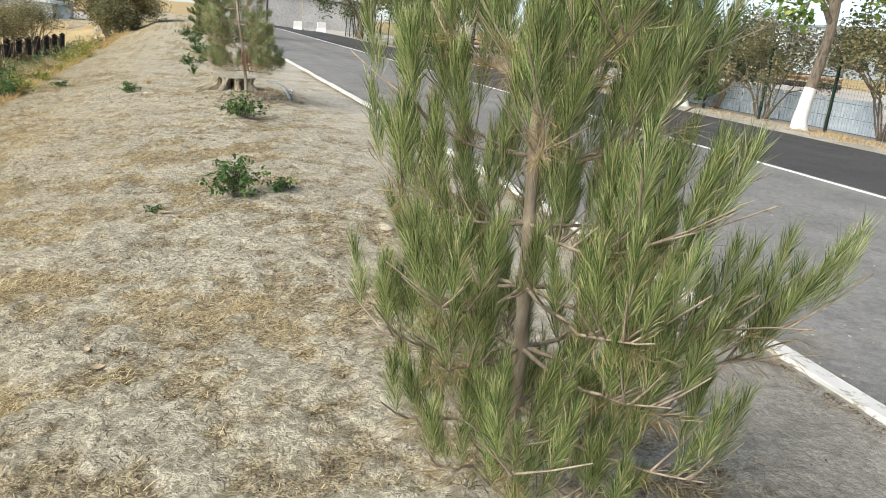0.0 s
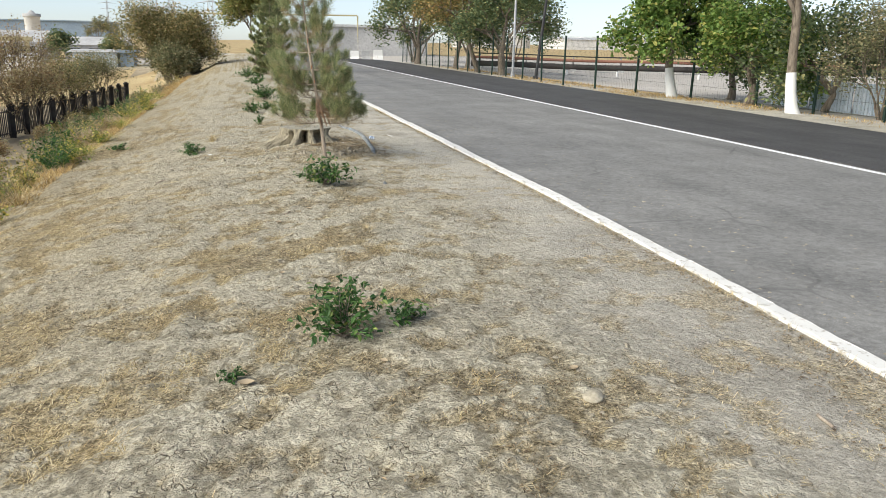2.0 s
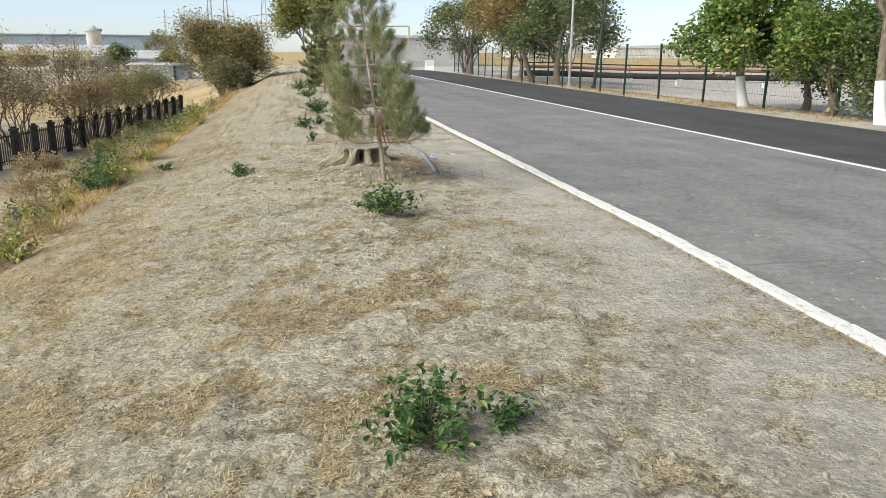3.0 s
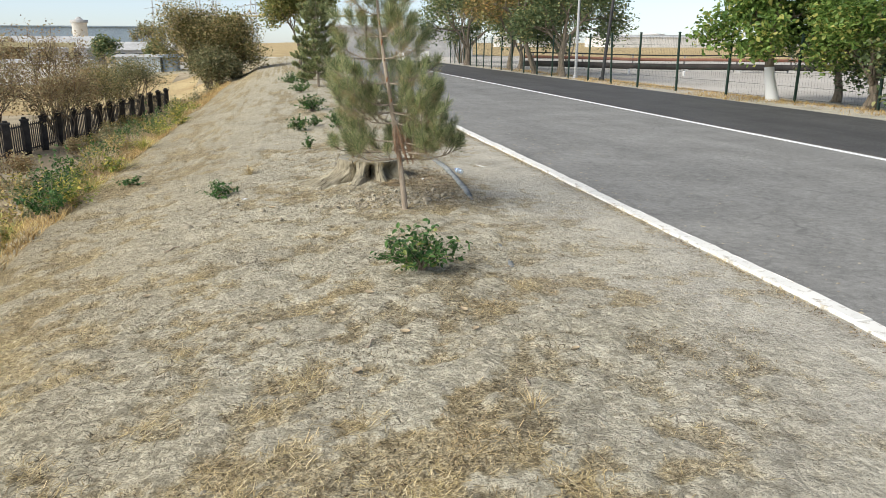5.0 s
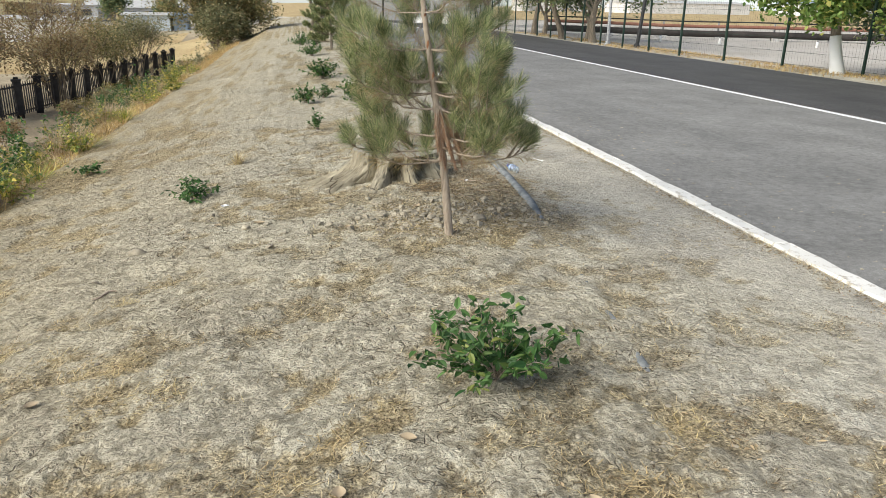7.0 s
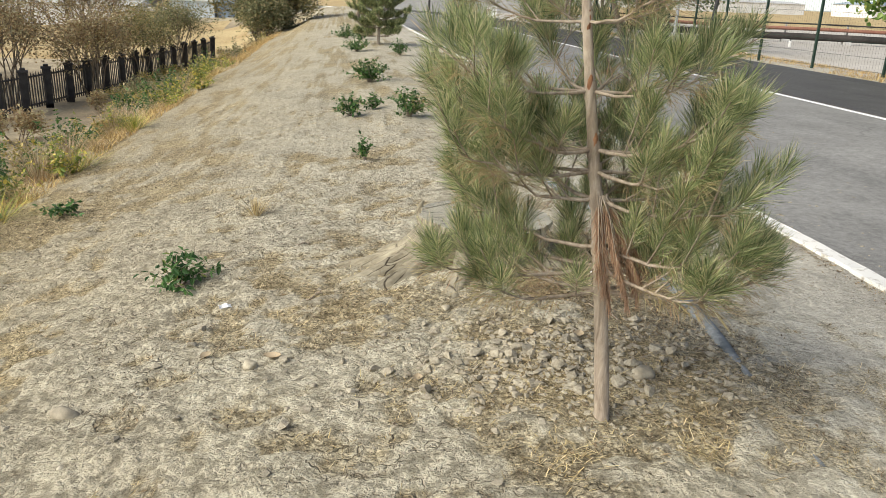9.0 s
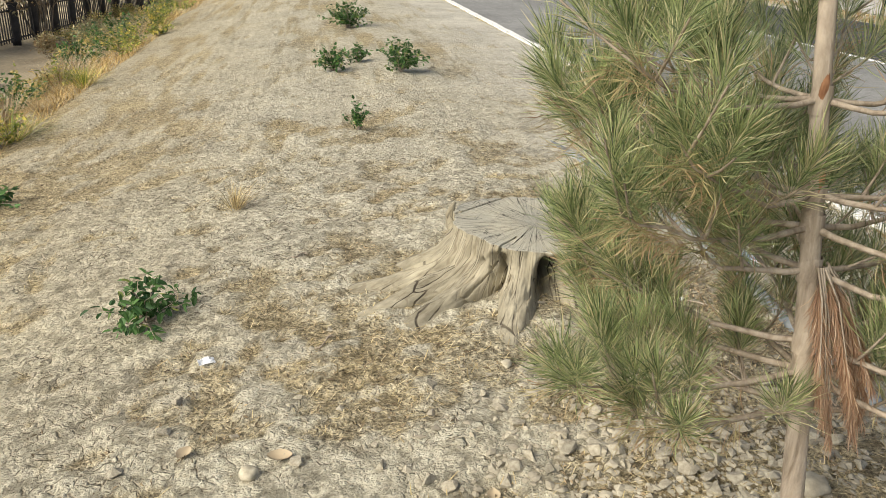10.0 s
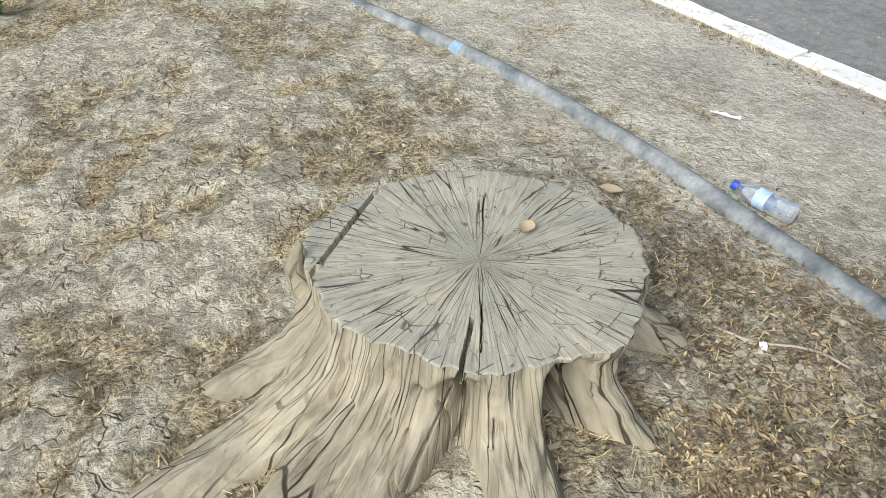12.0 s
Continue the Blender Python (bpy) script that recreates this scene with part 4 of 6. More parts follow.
    if dead:
        c = np.array([np.interp(0.36, hs, tr[:, k]) for k in range(3)])
        wood, brown = Pile(), Pile()
        for k in range(11):
            ph = -1.9 + 0.16 * k
            d = np.array([0.02 + 0.075 * math.cos(ph), 0.07 * math.sin(ph), -0.15 - 0.035 * (k % 3)])
            st = c + (0.03 * math.cos(ph), 0.04 * math.sin(ph), 0.02)
            wood.tube([st, st + d * 0.6 + (0, 0, 0.03), st + d * 1.4], [0.0028, 0.0022, 0.0012], 5)
            brown.add(*needles(st + d * 0.15, d * 1.4, 300, 0.07, 26, 0.0019, -0.5, r))
        for share, turn in ((0.44, 0.1), (0.52, -0.25), (0.6, 0.2), (0.66, -0.1), (0.73, 0.15)):  # torn places on the stem
            m = np.array([np.interp(share, hs, tr[:, k]) for k in range(3)])
            rr = float(np.interp(share, hs, rad))
            w = np.array([math.sin(turn), -math.cos(turn), 0.0]) * rr * 0.55
            q = Pile()
            q.tube([m + w - (0, 0, 0.05), m + w * 1.15 - (0, 0, 0.02), m + w * 1.2 + (0, 0, 0.015), m + w + (0, 0, 0.045)], [0.001, rr * 0.6, rr * 0.5, 0.001], 7)
            tagged(put("bark_scar", q.mesh("bark_scar", SCAR, True), tree), "red-brown torn bark")
        b = put("dead_branch", wood.mesh("dead_branch", BARK_PINE, True), tree)
        tagged(put("dead_needles", brown.mesh("dead_needles", NEEDLE_DEAD), b), "hanging rust-brown dead needles")
    return tree


def on_ground(x, y, sink=0.0):
    return (x, y, float(surf_z(x, y)[0]) - sink)


pine("pine_tree", "young bushy pine with fresh green needle tufts beside the path", on_ground(0.93, 1.8), 2.3,
     (0.12, 0.19, 0.27, 0.35, 0.43, 0.51, 0.59, 0.68, 0.77, 0.86, 0.93), lambda t: (0.2 + 1.0 * t if t < 0.35 else 0.5 * ((1 - t) / 0.65) ** 1.0) + 0.03, None, NEEDLE_FRESH, 5, tuft=210, length=0.095, spread=30, lift=0.3, width=0.0019, trunk_r=0.02, shoots=11, low=0.0, many=6, lean=(-0.1, 0.0), brush=1.35, up=0.8, pull=0.62, old=34)
pine("pine_tree", "young pine with bare lower trunk and dull needles near the stump", on_ground(0.985, 12.46), 2.4,
     (0.225, 0.29, 0.36, 0.43, 0.51, 0.6, 0.68, 0.76, 0.84, 0.91, 0.26, 0.4), lambda t: 0.58 * (1 - t) ** 0.6 + 0.08, None, NEEDLE_DULL, 11, tuft=220, length=0.11, spread=50, lift=0.16, brush=1.05, up=0.3, old=50, width=0.002, trunk_r=0.025, lean=(-0.25, 0.22), dead=True, shoots=7, low=-0.06, many=6, gone=((-2.05, 0.42, 0.2, 0.8),))
pine("pine_tree", "young dense pine on the berm beyond the stump", on_ground(1.15, 33.3), 3.1,
     (0.1, 0.17, 0.25, 0.33, 0.42, 0.52, 0.6, 0.68, 0.76, 0.84, 0.92), lambda t: 0.8 * (1 - t) ** 0.55 + 0.12, None, NEEDLE_DULL, 23, tuft=120, length=0.14, spread=48, lift=0.25, width=0.011, trunk_r=0.04, shoots=10)

# ---------------------------------------------------------------- broad-leaved trees and bushes


def leaf_cloud(pile, centres, per, radius, size, r, flat=0.5, hang=0.0, small=False, slim=1.0):
    """Folded leaves scattered round the twig ends."""
    c = np.repeat(np.asarray(centres), per, axis=0)
    n = len(c)
    o = r.normal(0, 1, (n, 3))
    o /= np.linalg.norm(o, axis=1, keepdims=True)
    p = c + o * (radius * r.uniform(0.1, 1, n) ** 0.6)[:, None]
    d = r.normal(0, 1, (n, 3))
    d[:, 2] = d[:, 2] * flat - hang
    d /= np.linalg.norm(d, axis=1, keepdims=True)
    s = np.cross(d, r.normal(0, 1, (n, 3)) * [0.5, 0.5, 1] + [0, 0, 1])
    s /= np.linalg.norm(s, axis=1, keepdims=True) + 1e-9
    up = np.cross(s, d)
    L = size * r.uniform(0.6, 1.25, n)[:, None]
    s = s * slim
    if small:  # small leaves: a lozenge each
        v = np.stack([p, p + d * L * 0.45 + s * L * 0.34, p + d * L + up * L * 0.1, p + d * L * 0.45 - s * L * 0.34], 1).reshape(-1, 3)
        pile.add(v, np.arange(n)[:, None] * 4 + np.array([[0, 1, 2, 3]]))
        return
    v = np.stack([p, p + d * L * 0.3 + s * L * 0.36 + up * L * 0.08, p + d * L * 0.72 + s * L * 0.26 + up * L * 0.06, p + d * L - up * L * 0.08,
                  p + d * L * 0.72 - s * L * 0.26 + up * L * 0.06, p + d * L * 0.3 - s * L * 0.36 + up * L * 0.08], 1).reshape(-1, 3)
    k = np.arange(n)[:, None] * 6
    pile.add(v, k + np.array([[0, 1, 2, 3]]), k + np.array([[0, 3, 4, 5]]))


def grow(pile, start, way, length, radius, depth, r, tips, spread=0.6, up=0.15, sides=7, split=3):
    n = 6
    pts = [np.array(start, float)]
    d = np.array(way, float)
    for i in range(n):
        d = d + r.normal(0, 0.09, 3) + np.array([0, 0, up * 0.12])
        d /= np.linalg.norm(d)
        pts.append(pts[-1] + d * length / n)
    pile.tube(pts, np.linspace(radius, radius * 0.55, n + 1), sides)
    if depth == 0:
        tips.extend([pts[-1], pts[-3], pts[-2]])
        return
    for k in range(split):
        ph = 2 * np.pi * (k + r.uniform(-0.3, 0.3)) / split
        a = np.cross(d, [0.3, 0.1, 1.0])
        a /= np.linalg.norm(a)
        b = np.cross(d, a)
        nd = d + spread * r.uniform(0.7, 1.3) * (a * math.cos(ph) + b * math.sin(ph)) + np.array([0, 0, up])
        nd /= np.linalg.norm(nd)
        grow(pile, pts[-1 - (k % 2)], nd, length * r.uniform(0.6, 0.85), radius * 0.55, depth - 1, r, tips, spread, up, max(4, sides - 2), split)


def tree(name, label, at, trunk, radius, crown, per, leaf, blob, mat, seed, lean=(0, 0), depth=3, spread=0.6, up=0.15, white=0.0, split=3, bark=None, category="tree", group="", hang=0.0, extra=0):
    """trunk: height of the clear trunk; crown: length of the first limbs; white: height of the limewash."""
    r = np.random.default_rng(seed)
    ob = thing(name, label, category, at, group=group)
    hs = np.linspace(0, 1, 12)
    line = np.stack([lean[0] * hs + 0.06 * np.sin(hs * 4 + seed), lean[1] * hs + 0.05 * np.cos(hs * 5 + seed), hs * trunk - 0.1], -1)
    line[0] -= line[0] * [1, 1, 0]
    rad = radius * (1 + 0.45 * np.exp(-hs * trunk / 0.25)) * (1 - 0.3 * hs)
    p = Pile()
    p.tube(line, rad, 12)
    put("trunk", p.mesh("trunk", bark or BARK_GREY, True), ob)
    if white:
        ws = np.linspace(0, white / trunk, 10)
        wl = np.stack([np.interp(ws, hs, line[:, k]) for k in range(3)], -1)
        q = Pile()
        q.tube(wl, np.interp(ws, hs, rad) + 0.008, 14)
        tagged(put("limewashed_base", q.mesh("limewashed_base", LIME, True), ob), "white limewash on the lower trunk")
    tips = []
    for k in range(split + 1):
        limb = Pile()
        ph = 2 * np.pi * (k + r.uniform(-0.2, 0.2)) / (split + 1)
        w = np.array([spread * math.cos(ph), spread * math.sin(ph), 0.9]) if k < split else np.array([lean[0] * 0.1, lean[1] * 0.1, 1.0])
        w /= np.linalg.norm(w)
        grow(limb, line[-1 - (k % 3)], w, crown * r.uniform(0.8, 1.1), radius * 0.5, depth - 1, r, tips, spread, up, 7, split)
        put("limb", limb.mesh("limb", bark or BARK_GREY, True), ob)
    leaves = Pile()
    leaf_cloud(leaves, tips, per, blob, leaf, r, hang=hang)
    put("crown", leaves.mesh("crown", mat), ob)
    return ob


def bush(name, label, at, stems, height, width, per, leaf, blob, mat, seed, category="bush", bark=None, depth=2, hang=0.0):
    r = np.random.default_rng(seed)
    ob = thing(name, label, category, at)
    tips = []
    for k in range(stems):
        wood = Pile()
        ph = 2 * np.pi * (k + r.uniform(-0.3, 0.3)) / stems
        f = r.uniform(0.1, 1.0)
        w = np.array([width / height * f * math.cos(ph), width / height * f * math.sin(ph), 0.9])
        w /= np.linalg.norm(w)
        grow(wood, (0.1 * width * math.cos(ph), 0.1 * width * math.sin(ph), -0.05), w, height * 0.45 * r.uniform(0.8, 1.1), height * 0.012, depth, r, tips, 0.55, 0.05, 4, 3)
        put("stem", wood.mesh("stem", bark or BARK_GREY, True), ob)
    leaves = Pile()
    leaf_cloud(leaves, tips, per, blob, leaf, r, hang=hang, small=True)
    put("leaves", leaves.mesh("leaves", mat), ob)
    return ob


# roadside row beyond the road
tree("roadside_tree", "limewashed roadside tree with large light green leaves", on_ground(15.5, 28.0), 2.3, 0.17, 1.05, 85, 0.17, 0.65, LEAF_CATALPA, 41, (-0.2, 0.2), 3, 1.0, -0.22, 1.15, 3, group="limewashed trees", hang=0.6)
tree("roadside_tree", "limewashed roadside tree with a bent bare trunk", on_ground(15.4, 21.25), 3.4, 0.15, 1.9, 22, 0.18, 0.5, LEAF_CATALPA, 42, (-0.35, 0.15), 3, 0.6, 0.1, 1.25, 3, group="limewashed trees", hang=0.5)
tree("roadside_tree", "limewashed roadside tree with sparse yellowing leaves", on_ground(15.75, 16.5), 3.4, 0.17, 1.5, 14, 0.18, 0.45, LEAF_CATALPA, 43, (0.35, 0.1), 3, 0.8, -0.1, 1.2, 3, group="limewashed trees", hang=0.5)
tree("roadside_tree", "dense dark green tree beside the roadside fence", on_ground(16.9, 25.4), 0.95, 0.17, 1.35, 95, 0.15, 0.75, LEAF_CATALPA, 44, (0.1, 0.0), 3, 1.0, -0.12, 0, 3, hang=0.3)
tree("roadside_tree", "dense dark green tree behind the roadside fence", on_ground(19.0, 29.5), 1.2, 0.15, 1.5, 80, 0.15, 0.75, LEAF_DARK, 45, (0.1, 0.0), 3, 1.0, -0.1, 0, 3, hang=0.3)
tree("roadside_tree", "leafy dark green tree behind the bare trunk", on_ground(18.4, 23.4), 0.8, 0.12, 1.35, 80, 0.13, 0.75, LEAF_DARK, 55, (0.1, 0.0), 3, 0.9, 0.0, 0, 3, hang=0.3)
tree("roadside_tree", "leaning autumn tree in the roadside row", on_ground(14.6, 49.8), 3.0, 0.17, 1.7, 50, 0.17, 0.85, LEAF_AUTUMN, 46, (-0.9, 0.0), 3, 0.8, 0.0, 0, 3)
tree("roadside_tree", "dark green tree in the roadside row", on_ground(14.9, 46.0), 1.9, 0.19, 1.7, 80, 0.17, 0.9, LEAF_DARK, 47, (0.0, 0.0), 3, 0.85, -0.05, 0, 3)
tree("roadside_tree", "tree with orange-brown autumn leaves in the roadside row", on_ground(15.2, 57.0), 2.4, 0.18, 1.9, 60, 0.18, 1.0, LEAF_AUTUMN, 48, (0.2, 0.0), 3, 0.7, 0.0, 0, 3)
tree("roadside_tree", "dark conifer-like tree at the bend of the road", on_ground(14.6, 67.0), 1.5, 0.24, 2.3, 95, 0.19, 1.0, LEAF_DARK, 49, (0.0, 0.0), 3, 0.8, 0.0, 0, 3)
tree("roadside_tree", "dark bushy tree beyond the roadside fence", on_ground(17.5, 53.5), 1.5, 0.18, 1.9, 80, 0.18, 1.0, LEAF_DARK, 50, (0.0, 0.0), 3, 0.8, 0.0, 0, 3)
tree("roadside_tree", "dark bushy tree beyond the roadside fence", on_ground(17.5, 62.0), 1.5, 0.18, 1.9, 80, 0.18, 1.0, LEAF_DARK, 56, (0.0, 0.0), 3, 0.8, 0.0, 0, 3)
bush("bush", "grey-green feathery bush behind the roadside fence", on_ground(18.0, 20.6), 10, 3.2, 1.5, 44, 0.085, 0.45, LEAF_OLIVE, 51)
bush("bush", "grey-green feathery bush beside the roadside fence", on_ground(18.6, 16.3), 11, 3.4, 1.7, 46, 0.11, 0.5, LEAF_OLIVE, 52)
bush("bush", "brownish feathery bush behind the roadside fence", on_ground(19.2, 12.8), 11, 4.6, 1.9, 42, 0.12, 0.55, LEAF_BUSH, 53)
# berm and low ground on the other side
tree("berm_tree", "tall tree with yellowing leaves on the berm", on_ground(0.85, 46.0), 0.9, 0.1, 1.6, 130, 0.15, 0.8, LEAF_YELLOW, 61, (0.0, 0.0), 3, 0.4, 0.15, 0, 3)
bush("bush", "big dusty olive bush on the flank of the berm", on_ground(-4.0, 52.0), 20, 4.3, 2.6, 64, 0.125, 0.75, LEAF_BUSH, 62)
bush("bush", "dark green lower bush on the flank of the berm", on_ground(-3.7, 50.0), 10, 2.0, 1.5, 60, 0.13, 0.6, LEAF_OLIVE, 63)
for n, (x, y, h, w, m) in enumerate(((-10.2, 44.0, 3.0, 1.7, LEAF_RUST), (-12.5, 41.5, 3.4, 1.8, LEAF_RUST), (-14.8, 39.5, 5.0, 2.0, LEAF_RUST), (-9.6, 49.0, 2.8, 1.6, LEAF_BUSH), (-8.8, 55.0, 3.0, 1.5, LEAF_OLIVE),
                                     (-12.0, 50.0, 4.6, 1.9, LEAF_RUST), (-15.5, 46.0, 4.4, 1.9, LEAF_BUSH), (-18.0, 42.0, 7.0, 2.6, LEAF_RUST), (-10.4, 57.5, 3.2, 1.7, LEAF_BUSH), (-20.0, 50.0, 4.6, 2.2, LEAF_RUST), (-14.0, 34.5, 2.6, 1.6, LEAF_RUST), (-16.5, 36.0, 3.0, 1.8, LEAF_BUSH))):
    bush("bush", ("thin shrub with rusty autumn leaves behind the iron fence", "thin dusty shrub behind the iron fence")[m in (LEAF_BUSH, LEAF_OLIVE)], on_ground(x, y), 9, h * 1.15, w, 26, 0.11, 0.6, m, 70 + n, "shrub")

# ---------------------------------------------------------------- low plants on the berm


def shoots_plant(name, label, at, stems, height, width, leaf, seed, mat=None, per=14, category="plant"):
    """A low clump of leafy shoots."""
    r = np.random.default_rng(seed)
    ob = thing(name, label, category, at)
    green = Pile()
    for k in range(stems):
        wood = Pile()
        ph = r.uniform(0, 2 * np.pi)
        f = r.uniform(0.15, 1.0)
        e = np.array([math.cos(ph) * width * f, math.sin(ph) * width * f, height * r.uniform(0.6, 1.25) * (1.15 - 0.6 * f)])
        ts = np.linspace(0, 1, 7)
        ln = np.stack([e[0] * ts, e[1] * ts, e[2] * ts ** 0.75 - 0.01], -1) + r.normal(0, 0.006, (7, 3))
        wood.tube(ln, 0.0035 * (1 - 0.7 * ts), 3)
        tt = r.uniform(0.25, 1.0, per)
        c = np.stack([np.interp(tt, ts, ln[:, m]) for m in range(3)], -1)
        leaf_cloud(green, c, 1, leaf * 0.35, leaf, r, 0.6, 0.2, slim=0.72)
        put("stem", wood.mesh("stem", BARK_PINE, True), ob)
    put("leaves", green.mesh("leaves", mat or LEAF_PLANT), ob)
    return ob


PLANTS = [(0.4, 6.1, 40, 0.3, 0.34, 0.042), (0.76, 6.14, 12, 0.11, 0.2, 0.038), (0.78, 10.42, 44, 0.3, 0.36, 0.046), (0.62, 10.75, 5, 0.26, 0.12, 0.04),
          (0.17, 19.9, 12, 0.26, 0.22, 0.05), (0.87, 19.5, 22, 0.34, 0.3, 0.05), (0.45, 20.3, 8, 0.22, 0.2, 0.05), (0.54, 23.6, 26, 0.36, 0.42, 0.06), (0.48, 30.8, 20, 0.36, 0.42, 0.06), (0.2, 37.0, 20, 0.4, 0.5, 0.07), (0.75, 36.0, 16, 0.4, 0.4, 0.07), (1.5, 29.4, 14, 0.36, 0.3, 0.06)]
for n, (x, y, k, h, w, lf) in enumerate(PLANTS):
    shoots_plant("leafy_plant", "low clump of dark green leafy shoots in dust", on_ground(x, y), int(k * (1.2 if y < 15 else 2.0)), h, w * (1.0 if y < 15 else 1.15), lf, 100 + n)
shoots_plant("small_sprout", "small green sprout with a dry leaf", on_ground(-0.18, 5.78), 6, 0.07, 0.09, 0.03, 120)
shoots_plant("small_sprout", "trailing green sprout on the dusty berm", on_ground(-0.86, 14.3), 20, 0.17, 0.33, 0.045, 121)
shoots_plant("small_sprout", "upright green sprout on the dusty berm", on_ground(0.26, 17.15), 14, 0.28, 0.12, 0.04, 122)
shoots_plant("small_sprout", "flat green sprout at the edge of the berm", on_ground(-2.2, 16.4), 9, 0.12, 0.3, 0.05, 123)


def grass_tuft(name, label, at, n, height, spread, mat, seed, category="dry grass"):
    r = np.random.default_rng(seed)
    p = Pile()
    for k in range(n):
        ph, f = r.uniform(0, 2 * np.pi), r.uniform(0, 1)
        b = np.array([0.25 * spread * f * math.cos(ph), 0.25 * spread * f * math.sin(ph), -0.01])
        d = np.array([spread * f * math.cos(ph), spread * f * math.sin(ph), height * r.uniform(0.5, 1.1)])
        s = np.array([-math.sin(ph), math.cos(ph), 0]) * 0.0016
        p.add([b - s, b + s, b + d * 0.6 + s, b + d * 0.6 - s, b + d * np.array([1.25, 1.25, 0.9])], [[0, 1, 2, 3]], [[3, 2, 4]])
    ob = put(name, p.mesh(name, mat), None, at)
    return tagged(ob, label, category)


grass_tuft("dry_grass_tuft", "dry straw-coloured grass tuft", on_ground(-0.58, 15.65), 120, 0.16, 0.16, STRAW, 130)
grass_tuft("dry_grass_tuft", "dry straw-coloured grass tuft", on_ground(0.9, 8.35), 60, 0.07, 0.12, STRAW, 131)

# ---------------------------------------------------------------- litter


def straw_litter():
    r = np.random.default_rng(17)
    n = 270000
    x, y = r.uniform(-3.0, 2.75, n), 0.9 + 21 * r.uniform(0, 1, n) ** 1.2
    keep = 0.5 * fbm(x, y, 1.0, 3, 41) - crust(x, y) + np.where(x < -1.2, 0.05, 0.0) + r.normal(0, 0.08, n) > 0.13
    x, y = x[keep], y[keep]
    thin = r.uniform(0, 1, len(x)) < 0.8
    x, y = x[thin], y[thin]
    hx, hy = r.uniform(-2.8, 1.5, 900), r.uniform(3.0, 12.6, 900)  # small heaps, in the litter
    best = np.argsort(crust(hx, hy) + 0.08 * hx)[:300]
    hx, hy = hx[best], hy[best]
    x = np.concatenate([x, (hx[:, None] + r.normal(0, 0.06, (300, 110))).ravel()])
    y = np.concatenate([y, (hy[:, None] + r.normal(0, 0.06, (300, 110))).ravel()])
    n = len(x)
    heap = np.arange(n) >= n - 300 * 110
    a = r.uniform(0, 2 * np.pi, n)
    ln = 0.01 + 0.045 * r.uniform(0, 1, n) ** 1.8
    ln = np.where(heap, ln * 0.9 + 0.012, ln)
    w = np.where(heap, r.uniform(0.0008, 0.0022, n), r.uniform(0.0007, 0.0018, n))
    d = np.stack([np.cos(a), np.sin(a)], -1)
    b = np.stack([x, y], -1)
    t = b + d * ln[:, None]
    z0 = surf_z(x, y) + r.uniform(0.0, 0.007, n)
    z1 = surf_z(t[:, 0], t[:, 1]) + np.where(heap, r.uniform(0.001, 0.018, n), r.uniform(0.001, 0.014, n))
    s = np.stack([-d[:, 1], d[:, 0]], -1) * w[:, None]
    v = np.stack([np.c_[b - s, z0], np.c_[b + s, z0], np.c_[t + s * 0.7, z1], np.c_[t - s * 0.7, z1]], 1).reshape(-1, 3)
    k = np.arange(n)[:, None] * 4
    ob = put("straw_litter", fast_mesh("straw_litter", v, [k + np.array([[0, 1, 2, 3]])], STRAW))
    tagged(ob, "scattered dry straw and grass stalks on dust", "litter", kind="stuff")


def clods():
    r = np.random.default_rng(19)
    bm = bmesh.new()
    bmesh.ops.create_icosphere(bm, subdivisions=1, radius=1.0)
    base = np.array([v.co[:] for v in bm.verts])
    tri = np.array([[v.index for v in f.verts] for f in bm.faces])
    bm.free()
    n = 21000
    x, y = r.uniform(-2.8, 2.8, n), 0.9 + 21 * r.uniform(0, 1, n) ** 1.2
    dens = fbm(x, y, 0.9, 3, 51) + r.normal(0, 0.12, n)
    dens = dens + 0.3 * np.exp(-((x - 0.75) ** 2 + (y - 12.9) ** 2) / 0.6) + 0.25 * np.exp(-((x - 1.35) ** 2 + (y - 13.6) ** 2) / 0.3)
    k = dens > 0.04
    x, y = x[k], y[k]
    x = np.concatenate([x, r.normal(1.0, 0.4, 1700), r.normal(1.4, 0.25, 900)])
    y = np.concatenate([y, r.normal(12.95, 0.24, 1700), r.normal(13.75, 0.42, 900)])
    on_road = 3.16 + np.abs(r.normal(0, 1.1, 2600))
    along = r.uniform(2, 26, 2600)
    x = np.concatenate([on_road + sway(along), x])
    y = np.concatenate([along, y])
    n = len(x)
    size = 0.003 + 0.015 * r.uniform(0, 1, n) ** 4
    size[-2600:-900] = 0.005 + 0.017 * r.uniform(0, 1, 1700) ** 2
    sc = r.uniform(0.6, 1.3, (n, 1, 3)) * size[:, None, None] * np.array([1, 0.85, 0.42])
    jit = 1 + r.normal(0, 0.3, (n, len(base), 3))
    a = r.uniform(0, 2 * np.pi, n)
    p = base[None] * jit * sc
    px = p[..., 0] * np.cos(a)[:, None] - p[..., 1] * np.sin(a)[:, None]
    py = p[..., 0] * np.sin(a)[:, None] + p[..., 1] * np.cos(a)[:, None]
    z = np.where(np.arange(n) < 2600, road_z(x), surf_z(x, y)) + size * 0.03
    v = np.stack([px + x[:, None], py + y[:, None], p[..., 2] + z[:, None]], -1).reshape(-1, 3)
    f = (np.arange(n)[:, None, None] * len(base) + tri[None]).reshape(-1, 3)
    ob = put("soil_clods", fast_mesh("soil_clods", v, [f], CLOD))
    tagged(ob, "small dry clods and pebbles on the soil", "soil clods", kind="stuff")


